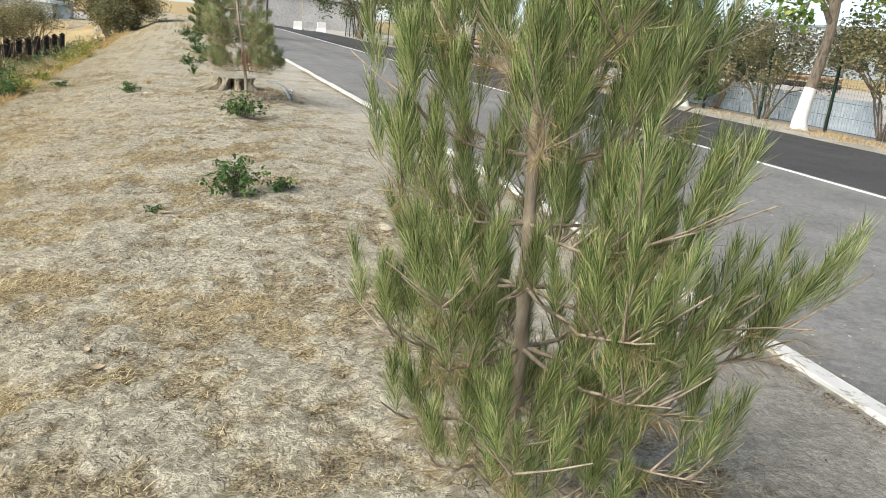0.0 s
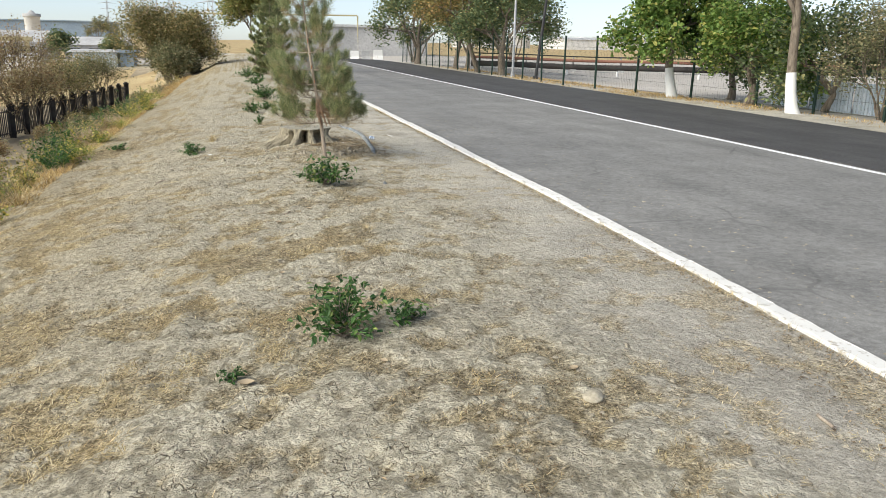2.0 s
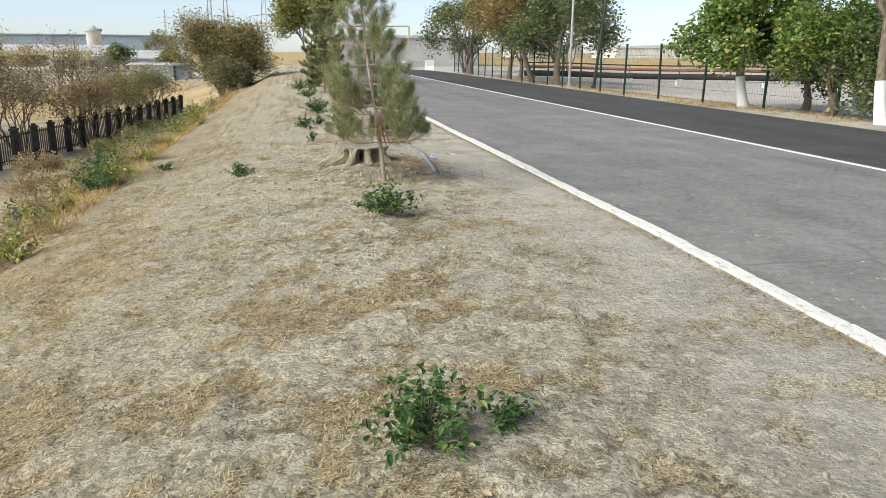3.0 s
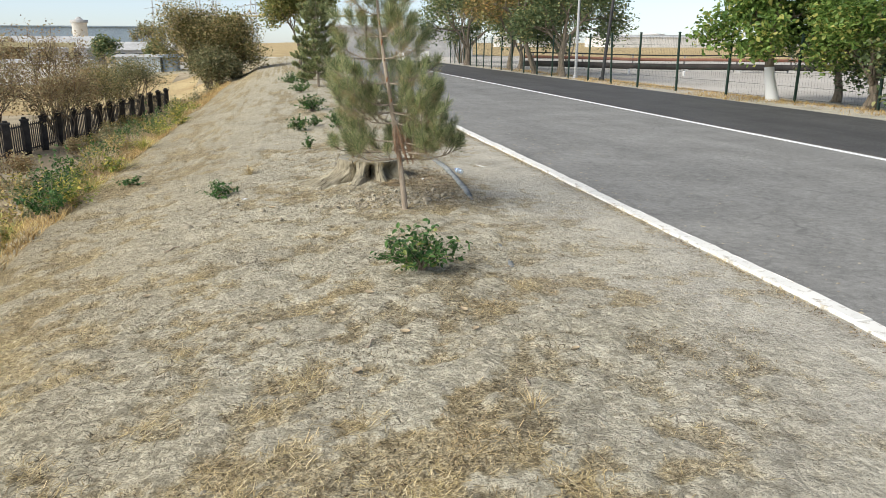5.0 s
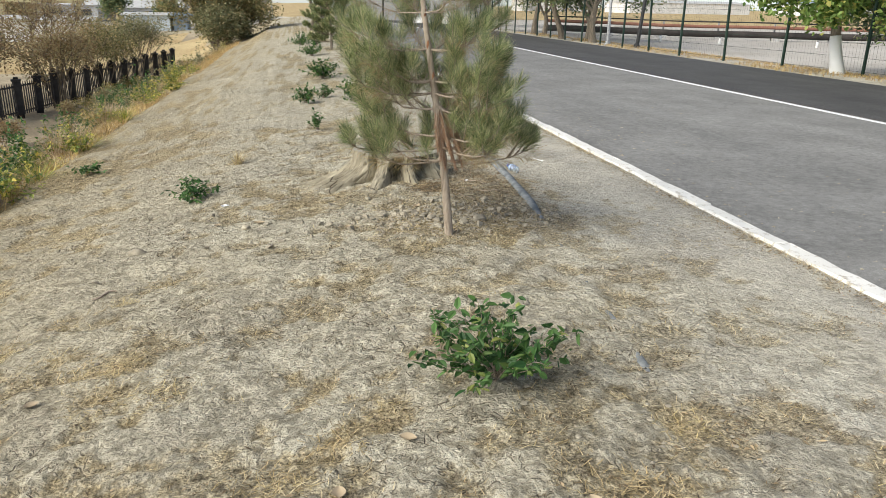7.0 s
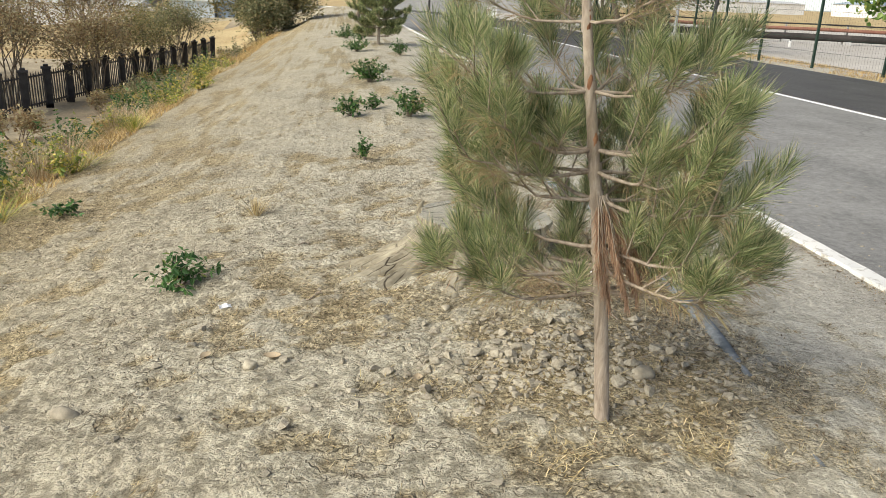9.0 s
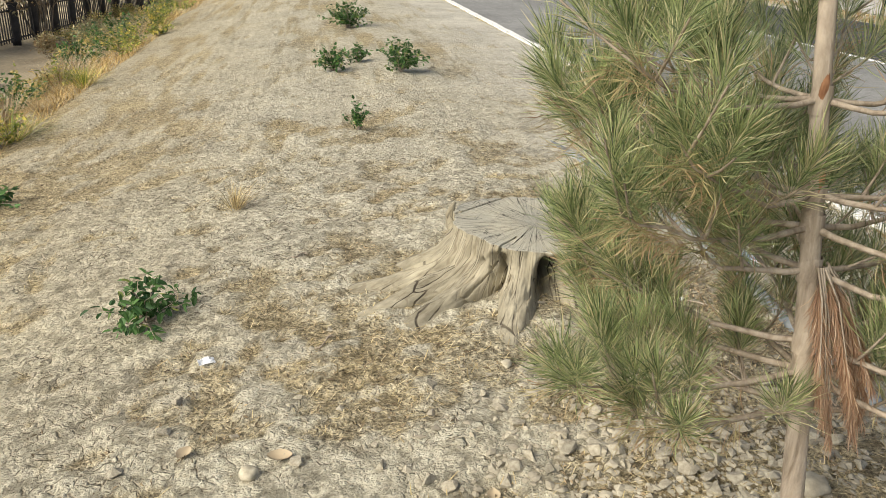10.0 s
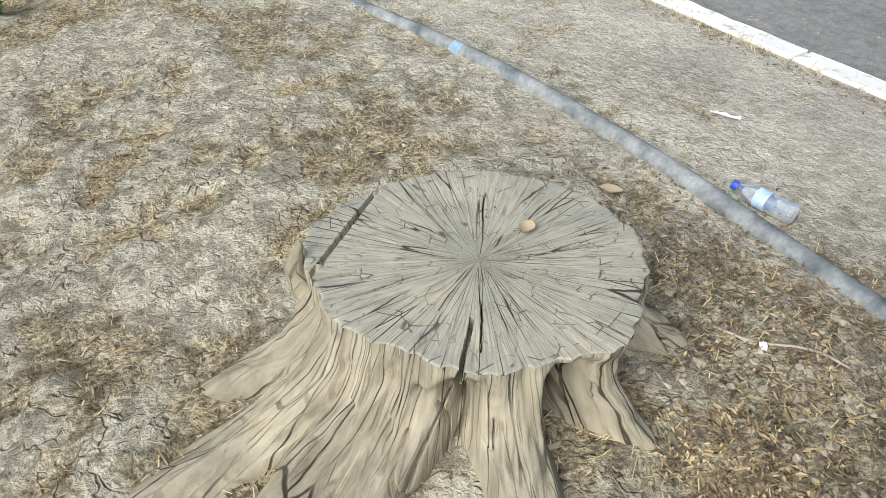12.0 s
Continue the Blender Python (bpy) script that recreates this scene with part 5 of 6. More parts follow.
def loose_clods():
    """Broken lumps of dried mud round the foot of the young pine and along the berm."""
    r = np.random.default_rng(37)
    shapes = []
    for k in range(8):
        bm = bmesh.new()
        for p in r.normal(0, 1, (13, 3)):
            p /= np.linalg.norm(p)
            bm.verts.new(p * r.uniform(0.75, 1.1) * (1, r.uniform(0.65, 0.95), r.uniform(0.45, 0.7)))
        g = bmesh.ops.convex_hull(bm, input=bm.verts[:])
        bmesh.ops.delete(bm, geom=list({e for e in g["geom_interior"] if isinstance(e, bmesh.types.BMVert)}), context="VERTS")
        bmesh.ops.recalc_face_normals(bm, faces=bm.faces)
        me = bpy.data.meshes.new("clod")
        bm.to_mesh(me)
        bm.free()
        me.materials.append(CLOD)
        shapes.append(me)
    xs = np.concatenate([r.normal(1.02, 0.36, 190), r.uniform(-1.5, 0.4, 50), r.uniform(0.7, 2.0, 55)])
    ys = np.concatenate([r.normal(12.93, 0.2, 190), r.uniform(12.0, 13.6, 50), r.uniform(3.6, 5.8, 55)])
    for k, (x, y) in enumerate(zip(xs, ys)):
        size = (0.013 + 0.03 * r.uniform() ** 2) * (1.0 if k < 190 else 0.75)
        ob = put("clod", shapes[k % 8], ground, (x, y, float(surf_z(x, y)[0]) + size * 0.15), (r.uniform(-15, 15), r.uniform(-15, 15), r.uniform(0, 360)))
        ob.scale = (size, size, size)


straw_litter()
clods()
loose_clods()


def chip_litter():
    """Brown flakes of leaf and bark in loose drifts; the dark ones also stand for litter shadows."""
    r = np.random.default_rng(23)
    n = 90000
    x, y = r.uniform(-2.6, 2.9, n), 1.2 + 18 * r.uniform(0, 1, n)
    k = 0.7 * fbm(x, y, 1.1, 4, 91) - crust(x, y) + r.normal(0, 0.09, n) > 0.17
    x = np.concatenate([x[k], r.normal(1.55, 0.22, 3000), r.normal(1.07, 0.09, 1500), 2.98 - np.abs(r.normal(0, 0.06, 4200))])
    y = np.concatenate([y[k], r.normal(13.85, 0.5, 3000), r.normal(13.7, 0.09, 1500), r.uniform(1.5, 20, 4200)])
    x = x + sway(y) * (x > 2.4)
    n = len(x)
    a, ln, w = r.uniform(0, 2 * np.pi, n), 0.004 + 0.014 * r.uniform(0, 1, n) ** 2, r.uniform(0.0015, 0.005, n)
    d, e = np.stack([np.cos(a), np.sin(a)], -1) * ln[:, None], np.stack([-np.sin(a), np.cos(a)], -1) * w[:, None]
    b = np.stack([x, y], -1)
    z = surf_z(x, y) + 0.004
    v = np.stack([np.c_[b - d, z], np.c_[b + e, z + r.uniform(0, 0.008, n)], np.c_[b + d, z + r.uniform(-0.002, 0.01, n)], np.c_[b - e, z + r.uniform(0, 0.008, n)]], 1).reshape(-1, 3)
    o = np.arange(n)[:, None] * 4
    tagged(put("chip_litter", fast_mesh("chip_litter", v, [o + np.array([[0, 1, 2, 3]])], CHIPS)), "brown flakes of dead leaf and bark in the dust, the darkest standing for litter shadows", "litter", kind="stuff")


chip_litter()


def fallen_leaf(x, y, size, turn, seed, mat=None, label="curled dry brown leaf lying on dust"):
    r = np.random.default_rng(seed)
    us, ws = np.linspace(0, 1, 7), np.linspace(-1, 1, 5)
    v = []
    for u in us:
        half = 0.36 * math.sin(math.pi * min(1, u * 0.94 + 0.03)) ** 0.8
        for w in ws:
            v.append((size * (u - 0.5), size * half * w, size * (0.16 * w * w * half / 0.36 + 0.12 * (2 * u - 1) ** 2 + r.uniform(-0.02, 0.02))))
    q = [(i * 5 + j, i * 5 + j + 1, (i + 1) * 5 + j + 1, (i + 1) * 5 + j) for i in range(6) for j in range(4)]
    top = len(v)
    v += [(a, b, c - 0.0012) for a, b, c in v]
    q += [(top + a, top + d, top + c, top + b) for a, b, c, d in q]
    ob = put("fallen_leaf", fast_mesh("fallen_leaf", v, [q], mat or DEAD_LEAF, True), None, (x, y, float(surf_z(x, y)[0]) + 0.006), (0, 0, turn))
    return tagged(ob, label, "leaf", "dry leaves on the berm")


LEAVES = [(-0.12, 5.68, 0.1), (0.14, 7.35, 0.07), (0.55, 5.67, 0.06), (1.42, 5.33, 0.07), (0.13, 9.89, 0.08), (0.38, 10.1, 0.08), (0.87, 9.28, 0.07), (0.89, 9.64, 0.08), (-0.26, 13.19, 0.1), (-0.56, 13.29, 0.08), (1.56, 14.6, 0.09), (-0.34, 3.24, 0.08), (0.88, 13.2, 0.09), (0.5, 9.4, 0.08), (0.2, 9.0, 0.08), (-0.4, 3.4, 0.07), (-0.75, 3.0, 0.09), (1.1, 13.15, 0.09), (0.95, 3.6, 0.08), (1.3, 8.9, 0.06), (0.35, 12.9, 0.07), (-0.3, 9.8, 0.07), (-1.1, 10.9, 0.08)]
for n, (x, y, s) in enumerate(LEAVES):
    fallen_leaf(x, y, s * 0.78, (n * 67) % 360, 200 + n)


def stone(name, x, y, size, seed, mat=STONE, label="flat pale stone lying in the dust"):
    bm = bmesh.new()
    bmesh.ops.create_icosphere(bm, subdivisions=3, radius=1.0)
    for v in bm.verts:
        k = 1 + 0.35 * noise.noise(v.co * 1.3 + Vector((seed, 0, 0))) + 0.12 * noise.noise(v.co * 4 + Vector((0, seed, 0)))
        v.co = Vector((v.co.x * size[0] * k, v.co.y * size[1] * k, max(-0.4, v.co.z) * size[2] * k))
    return tagged(part(name, bm, mat, None, "", True, (x, y, float(surf_z(x, y)[0]) + size[2] * 0.2), (0, 0, seed * 40)), label, "stone")


stone("stone", 1.38, 5.02, (0.055, 0.04, 0.022), 1)
stone("stone", 0.55, 13.55, (0.024, 0.02, 0.014), 2)
stone("stone", -0.35, 13.15, (0.035, 0.03, 0.025), 3)
stone("stone", -1.05, 12.95, (0.06, 0.035, 0.035), 4, CLOD, "rough earthy clod lying on the berm")
stone("stone", 1.25, 12.75, (0.05, 0.045, 0.03), 5, CLOD, "rough earthy clod beside the young pine")


def scrap(name, label, x, y, w, l, turn, mat, category):
    bm = bmesh.new()
    bmesh.ops.create_grid(bm, x_segments=6, y_segments=6, size=0.5)
    for v in bm.verts:
        v.co = Vector((v.co.x * w, v.co.y * l, 0.012 * noise.noise(Vector((v.co.x * 3, v.co.y * 3, x)))))
    g = bmesh.ops.extrude_face_region(bm, geom=bm.faces[:])
    bmesh.ops.translate(bm, verts=[e for e in g["geom"] if isinstance(e, bmesh.types.BMVert)], vec=(0, 0, 0.0015))
    return tagged(part(name, bm, mat, None, "", False, (x, y, float(surf_z(x, y)[0]) + 0.012), (4, 3, turn)), label, category)


scrap("paper_scrap", "small crumpled white paper scrap on dust", -0.55, 13.84, 0.065, 0.04, 20, PAPER, "paper")
scrap("paper_scrap", "small grey paper scrap beside the stump", 1.41, 13.92, 0.024, 0.018, 50, PAPER, "paper")
scrap("paper_scrap", "small white scrap in the roadside dust", 2.3, 14.77, 0.11, 0.018, -50, PAPER, "paper")


def stick(x, y, length, turn, rad, label="thin dry twig lying on the ground"):
    p = Pile()
    ts = np.linspace(-0.5, 0.5, 7)
    a = radians(turn)
    px, py = x + np.cos(a) * ts * length, y + np.sin(a) * ts * length + 0.02 * np.sin(ts * 7)
    p.tube(np.stack([px, py, surf_z(px, py) + rad + 0.003], -1), np.full(7, rad), 6)
    return tagged(put("twig", p.mesh("twig", BARK_PINE, True)), label, "twig", "dry twigs")


for n, (x, y, ln, a, rad) in enumerate(((1.45, 13.9, 0.3, -60, 0.004), (1.55, 13.55, 0.25, -20, 0.004), (1.3, 13.4, 0.22, -70, 0.003), (0.95, 8.6, 0.12, 75, 0.006), (0.3, 9.3, 0.12, 60, 0.005), (2.25, 4.6, 0.14, 80, 0.008), (-0.2, 14.75, 0.1, 40, 0.003), (-1.1, 12.2, 0.14, 30, 0.006), (-0.1, 13.9, 0.12, 50, 0.004))):
    stick(x, y, ln, a, rad)


def bottle(at, turn):
    ob = thing("plastic_bottle", "empty clear plastic bottle with a blue cap beside the pipe", "bottle", at, turn)
    prof = [(0.0, 0.0), (0.026, 0.0), (0.031, 0.006), (0.032, 0.03), (0.0295, 0.036), (0.032, 0.042), (0.032, 0.07), (0.0295, 0.076), (0.032, 0.082), (0.032, 0.13), (0.028, 0.155), (0.018, 0.178), (0.0125, 0.19), (0.0125, 0.2)]
    p = Pile()
    ang = np.linspace(0, 2 * np.pi, 28, endpoint=False)
    v = np.array([(r * math.cos(a), h, r * math.sin(a)) for r, h in prof for a in ang])
    i, j = np.meshgrid(np.arange(len(prof) - 1), np.arange(28), indexing="ij")
    k = (j + 1) % 28
    p.add(v, np.stack([i * 28 + j, i * 28 + k, (i + 1) * 28 + k, (i + 1) * 28 + j], -1).reshape(-1, 4))
    put("bottle_body", p.mesh("bottle_body", PLASTIC, True), ob)
    q = Pile()
    q.tube([(0, 0.195, 0), (0, 0.2, 0), (0, 0.214, 0), (0, 0.216, 0)], [0.014, 0.0155, 0.0155, 0.004], 24)
    tagged(put("cap", q.mesh("cap", CAP_BLUE, False), ob), "blue screw cap")
    s = Pile()
    s.tube([(0, 0.086, 0), (0, 0.1, 0), (0, 0.126, 0)], [0.0326, 0.0326, 0.0326], 28)
    tagged(put("label_sleeve", s.mesh("label_sleeve", LABEL_BLUE, True), ob), "pale blue paper label")


bottle((1.925, 14.21, float(surf_z(1.93, 14.3)[0]) + 0.033), (0, 0, 4))

# ---------------------------------------------------------------- weeds on the bank


def weeds():
    r = np.random.default_rng(29)
    for n in range(80):
        y = 8.0 + n * 0.5 + r.uniform(-0.4, 0.4)
        x = -3.0 - 2.4 * r.uniform(0.0, 1.0) ** 1.3
        green = r.uniform() < 0.45
        if green:
            shoots_plant("weed", "leafy green weed on the bank", on_ground(x, y), 12, r.uniform(0.3, 0.65), r.uniform(0.3, 0.55), 0.06, 300 + n, WEED if r.uniform() < 0.5 else LEAF_OLIVE, 16, "weed")
        else:
            grass_tuft("dry_weed", "dry yellow weed clump on the bank", on_ground(x, y), 170, r.uniform(0.18, 0.42), r.uniform(0.25, 0.5), STRAW if r.uniform() < 0.6 else WEED, 300 + n, "weed")
    p = Pile()
    m = 60000
    x, y = -2.7 - 4.5 * r.uniform(0, 1, m) ** 1.4, r.uniform(5, 48, m)
    k = fbm(x, y, 0.5, 3, 61) + r.normal(0, 0.08, m) > -0.05
    x, y = x[k], y[k]
    z = ground_z(x, y)
    a, ln, tilt = r.uniform(0, 2 * np.pi, len(x)), r.uniform(0.05, 0.18, len(x)), r.uniform(0.4, 1.4, len(x))
    d = np.stack([np.cos(a) * tilt, np.sin(a) * tilt, np.ones(len(x))], -1) * ln[:, None]
    s = np.stack([-np.sin(a), np.cos(a), 0 * a], -1) * 0.003
    b = np.stack([x, y, z - 0.01], -1)
    v = np.stack([b - s, b + s, b + d * 0.6 + s, b + d * 0.6 - s, b + d * [1.3, 1.3, 0.95]], 1).reshape(-1, 3)
    o = np.arange(len(x))[:, None] * 5
    ob = put("bank_grass", fast_mesh("bank_grass", v, [o + np.array([[0, 1, 2, 3]]), o + np.array([[3, 2, 4]])], VERGE))
    tagged(ob, "dry golden grass on the bank", "grass", kind="stuff")
    m = 20000
    x, y = 13.6 + 3.2 * r.uniform(0, 1, m), r.uniform(8, 60, m)
    k = fbm(x, y, 0.4, 3, 71) + r.normal(0, 0.08, m) + np.where(x > 14.6, 0.12, -0.12) > 0.02
    x, y = x[k], y[k]
    z = ground_z(x, y)
    a, ln, tilt = r.uniform(0, 2 * np.pi, len(x)), r.uniform(0.03, 0.14, len(x)), r.uniform(0.3, 1.4, len(x))
    d = np.stack([np.cos(a) * tilt, np.sin(a) * tilt, np.ones(len(x))], -1) * ln[:, None]
    s = np.stack([-np.sin(a), np.cos(a), 0 * a], -1) * 0.006
    b = np.stack([x, y, z - 0.01], -1)
    v = np.stack([b - s, b + s, b + d * 0.6 + s, b + d * 0.6 - s, b + d * [1.3, 1.3, 0.95]], 1).reshape(-1, 3)
    o = np.arange(len(x))[:, None] * 5
    ob = put("verge_grass", fast_mesh("verge_grass", v, [o + np.array([[0, 1, 2, 3]]), o + np.array([[3, 2, 4]])], VERGE))
    tagged(ob, "dry golden grass on the far verge", "grass", kind="stuff")
    # thin fringe along the kerb
    m = 7000
    y = r.uniform(1, 30, m)
    k = fbm(y * 0 + 3.0, y, 1.5, 3, 81) + r.normal(0, 0.06, m) > 0.03
    y = y[k]
    x = 3.0 + sway(y) - np.abs(r.normal(0, 0.04, len(y)))
    a, ln = r.uniform(0, 2 * np.pi, len(y)), r.uniform(0.02, 0.085, len(y))
    d = np.stack([np.cos(a) * 0.8, np.sin(a) * 0.8, np.ones(len(y)) * 0.6], -1) * ln[:, None]
    s = np.stack([-np.sin(a), np.cos(a), 0 * a], -1) * 0.0018
    b = np.stack([x, y, ground_z(x, y) - 0.004], -1)
    v = np.stack([b - s, b + s, b + d], 1).reshape(-1, 3)
    ob = put("kerb_grass", fast_mesh("kerb_grass", v, [np.arange(len(y) * 3).reshape(-1, 3)], STRAW))
    tagged(ob, "dry grass fringe along the kerb", "grass", kind="stuff")


weeds()
_r = np.random.default_rng(77)
for n in range(28):  # low scrub between the bank and the iron fence
    y = 17 + 1.5 * n
    x = -5.4 - 3.8 * _r.uniform()
    rusty = _r.uniform() < 0.4
    bush("scrub", "low rusty dry scrub on the low ground" if rusty else "low grey-green scrub on the low ground", on_ground(x, y), 5, _r.uniform(0.5, 1.0), _r.uniform(0.6, 1.1), 22, 0.08, 0.32, LEAF_RUST if rusty else WEED, 500 + n, "scrub", depth=1)
fallen_leaf(1.03, 14.38, 0.055, 30, 240, None, "curled tan leaf lying on the sawn stump").location.z = 0.318

for n in range(22):  # taller clumps on the edge of the bank
    y = 11.5 + 1.15 * n + _r.uniform(-0.4, 0.4)
    x = -3.35 - 1.1 * _r.uniform()
    kind = n % 3
    if kind == 2:
        grass_tuft("dry_weed", "tall orange-brown dry weed clump on the bank", on_ground(x, y), 240, _r.uniform(0.4, 0.7), _r.uniform(0.35, 0.55), (DEAD_LEAF, STRAW)[n % 2], 600 + n, "weed")
    else:
        shoots_plant("weed", "tall yellow-green leafy weed on the bank" if kind else "tall green leafy weed on the bank", on_ground(x, y), 24, _r.uniform(0.45, 0.8), _r.uniform(0.4, 0.65), 0.06, 600 + n, WEED if kind else LEAF_PLANT, 20, "weed")

for n in range(46):  # lush fringe where the berm drops to the bank
    y = 12.0 + 0.42 * n + _r.uniform(-0.3, 0.3)
    x = -2.75 - 0.9 * _r.uniform() ** 1.2
    kind = n % 5
    if kind in (0, 3):
        shoots_plant("weed", "lush yellow-green leafy weed at the edge of the berm", on_ground(x, y), 16, _r.uniform(0.3, 0.6), _r.uniform(0.3, 0.5), 0.055, 700 + n, WEED_GREEN, 18, "weed")
    else:
        mat, label = ((STRAW, "golden dry grass clump at the edge of the berm"), (WEED_GREEN, "yellow-green grass clump at the edge of the berm"))[kind % 2]
        grass_tuft("grass_clump", label, on_ground(x, y), 230, _r.uniform(0.14, 0.32), _r.uniform(0.25, 0.5), mat, 700 + n, "grass")
bush("scrub", "rusty orange dry scrub near the iron fence", on_ground(-9.3, 33.6), 7, 1.3, 1.5, 40, 0.09, 0.35, LEAF_RUST, 760, "scrub", depth=1)
bush("scrub", "green scrub below the berm", on_ground(-6.2, 36.5), 6, 1.3, 1.1, 40, 0.09, 0.35, LEAF_OLIVE, 761, "scrub", depth=1)
stone("stone", 2.1, 3.77, (0.05, 0.035, 0.02), 31)

for n, (x, y, h) in enumerate(((-2.95, 15.3, 0.5), (-3.15, 16.2, 0.6), (-3.3, 17.3, 0.55), (-3.5, 20.5, 0.6), (-3.6, 24.0, 0.6))):
    shoots_plant("weed", "dense dark green leafy weed at the edge of the berm", on_ground(x, y), 26, h, 0.5, 0.06, 780 + n, LEAF_PLANT, 20, "weed")
for n, (x, y) in enumerate(((-3.1, 18.4), (-3.2, 19.6), (-3.2, 21.6), (-3.3, 22.6))):
    grass_tuft("dry_weed", "orange-brown dry weed clump at the edge of the berm", on_ground(x, y), 260, 0.5, 0.45, DEAD_LEAF, 790 + n, "weed")

# ---------------------------------------------------------------- fences


def mesh_fence():
    """Dark green posts with a light wire mesh beyond the road."""
    line = [(17.6, 12.0), (17.2, 20.0), (16.9, 25.0), (15.2, 30.0), (14.3, 34.5), (14.2, 42.0), (14.4, 60.0), (15.4, 78.0)]
    ys = [p[1] for p in line]
    root = thing("mesh_fence", "dark green steel posts with thin wire mesh", "fence", kind="structure")
    y, spots = 12.0, []
    while y < 78:
        x = float(np.interp(y, ys, [p[0] for p in line]))
        spots.append((x, y, float(ground_z(x, y))))
        y += 2.6
    bm = box_mesh(-0.035, 0.035, -0.035, 0.035, -0.2, 2.15, 0.006)
    box(bm, -0.042, 0.042, -0.042, 0.042, 2.15, 2.18, 0.004)
    post = part("post", bm, POST_GREEN, root, at=spots[0])
    for s in spots[1:]:
        o = put("post", post.data, root, s, (0, random.uniform(-1.5, 1.5), 0))
    for a, b in zip(spots, spots[1:]):
        a, b = np.array(a), np.array(b)
        p = Pile()
        for h in (0.12, 0.5, 0.9, 1.3, 1.7, 2.05):
            p.tube([a + (0, 0, h), b + (0, 0, h)], [0.004, 0.004], 4)
        for k in range(1, 26):
            q = a + (b - a) * k / 26
            p.tube([q + (0, 0, 0.1), q + (0, 0, 2.05)], [0.0022, 0.0022], 3)
        put("wire_panel", p.mesh("wire_panel", POST_GREEN), root)


def iron_fence():
    """Low black fence on the low ground: stout posts with thin pickets between."""
    a, b = np.array([-13.6, 28.0]), np.array([-7.75, 59.8])
    knee = np.array([-11.2, 39.5])
    path = [a + (knee - a) * t for t in np.linspace(0, 1, 8, endpoint=False)] + [knee + (b - knee) * t for t in np.linspace(0, 1, 14)]
    spots = [(p[0], p[1], float(ground_z(*p))) for p in path]
    root = thing("iron_fence", "black iron fence with stout posts and thin pickets", "fence", kind="structure")
    bm = box_mesh(-0.14, 0.14, -0.14, 0.14, -0.2, 1.45, 0.015)
    box(bm, -0.18, 0.18, -0.18, 0.18, 1.45, 1.53, 0.02)
    box(bm, -0.09, 0.09, -0.09, 0.09, 1.53, 1.62, 0.03)
    box(bm, -0.14, 0.14, -0.14, 0.14, -0.2, 0.18, 0.015)
    post = part("post", bm, IRON_BLACK, root, at=spots[0])
    for s in spots[1:]:
        put("post", post.data, root, s, (random.uniform(-2, 2), random.uniform(-2, 2), random.uniform(0, 20)))
    for p0, p1 in zip(spots, spots[1:]):
        p0, p1 = np.array(p0), np.array(p1)
        p = Pile()
        for h in (0.25, 1.25):
            p.tube([p0 + (0, 0, h), p1 + (0, 0, h)], [0.035, 0.035], 4)
        for k in range(1, 9):
            q = p0 + (p1 - p0) * k / 9
            p.tube([q + (0, 0, 0.12), q + (0, 0, 1.3), q + (0, 0, 1.42)], [0.024, 0.024, 0.004], 4)
        put("picket_panel", p.mesh("picket_panel", IRON_BLACK), root)


mesh_fence()
iron_fence()

# ---------------------------------------------------------------- poles, pipeline, blocks


def pole(name, label, x, y, height, r0, r1, mat, lean=(0, 0), arm=0.0):
    ob = thing(name, label, "pole", on_ground(x, y))
    p = Pile()
    ts = np.linspace(0, 1, 6)
    p.tube(np.stack([lean[0] * ts, lean[1] * ts, height * ts - 0.2], -1), r0 + (r1 - r0) * ts, 10)
    put("shaft", p.mesh("shaft", mat, True), ob)
    q = Pile()
    q.tube([(0, 0, -0.1), (0, 0, 0.12), (0, 0, 0.18)], [r0 * 1.7, r0 * 1.6, r0 * 1.05], 10)
    put("base_collar", q.mesh("base_collar", mat), ob)
    if arm:
        s = Pile()
        s.tube([(lean[0], lean[1], height - 0.25), (lean[0] - arm * 0.6, lean[1], height + 0.2), (lean[0] - arm, lean[1], height + 0.25)], [r1, r1 * 0.8, r1 * 0.8], 8)
        put("lamp_arm", s.mesh("lamp_arm", mat, True), ob)
    return ob


pole("lamp_post", "slim galvanised lamp post beyond the road", 14.75, 43.6, 7.5, 0.075, 0.05, GALV, (0.05, 0), 1.2)
pole("leaning_pole", "dark leaning pole beyond the road", 15.3, 41.5, 8.0, 0.085, 0.06, IRON_BLACK, (0.9, 0.3))


def pipeline():
    root = thing("pipeline", "dark lagged pipeline on low supports across the yard", "pipeline")
    for dz, rad, mat, nm in ((0.4, 0.24, PIPE_DARK, "lagged_pipe"), (0.92, 0.12, PIPE_RED, "red_pipe"), (1.25, 0.05, PIPE_DARK, "thin_pipe")):
        p = Pile()
        ts = np.linspace(0, 1, 30)
        pts = np.stack([19.0 + 34.0 * ts, 66.0 - 14.0 * ts, ground_z(19.0 + 34.0 * ts, 66.0 - 14.0 * ts) + dz + 0.02 * np.sin(ts * 20)], -1)
        p.tube(pts, np.full(30, rad), 10)
        put(nm, p.mesh(nm, mat, True), root)
    for t in np.linspace(0.02, 0.98, 10):
        x, y = 19.0 + 34.0 * t, 66.0 - 14.0 * t
        bm = box_mesh(-0.25, 0.25, -0.35, 0.35, -0.1, 0.2, 0.02)
        box(bm, -0.06, 0.06, 0.36, 0.46, -0.1, 1.3)
        part("support", bm, WALL_GREY, root, at=on_ground(x, y), turn=(0, 0, -22))


pipeline()


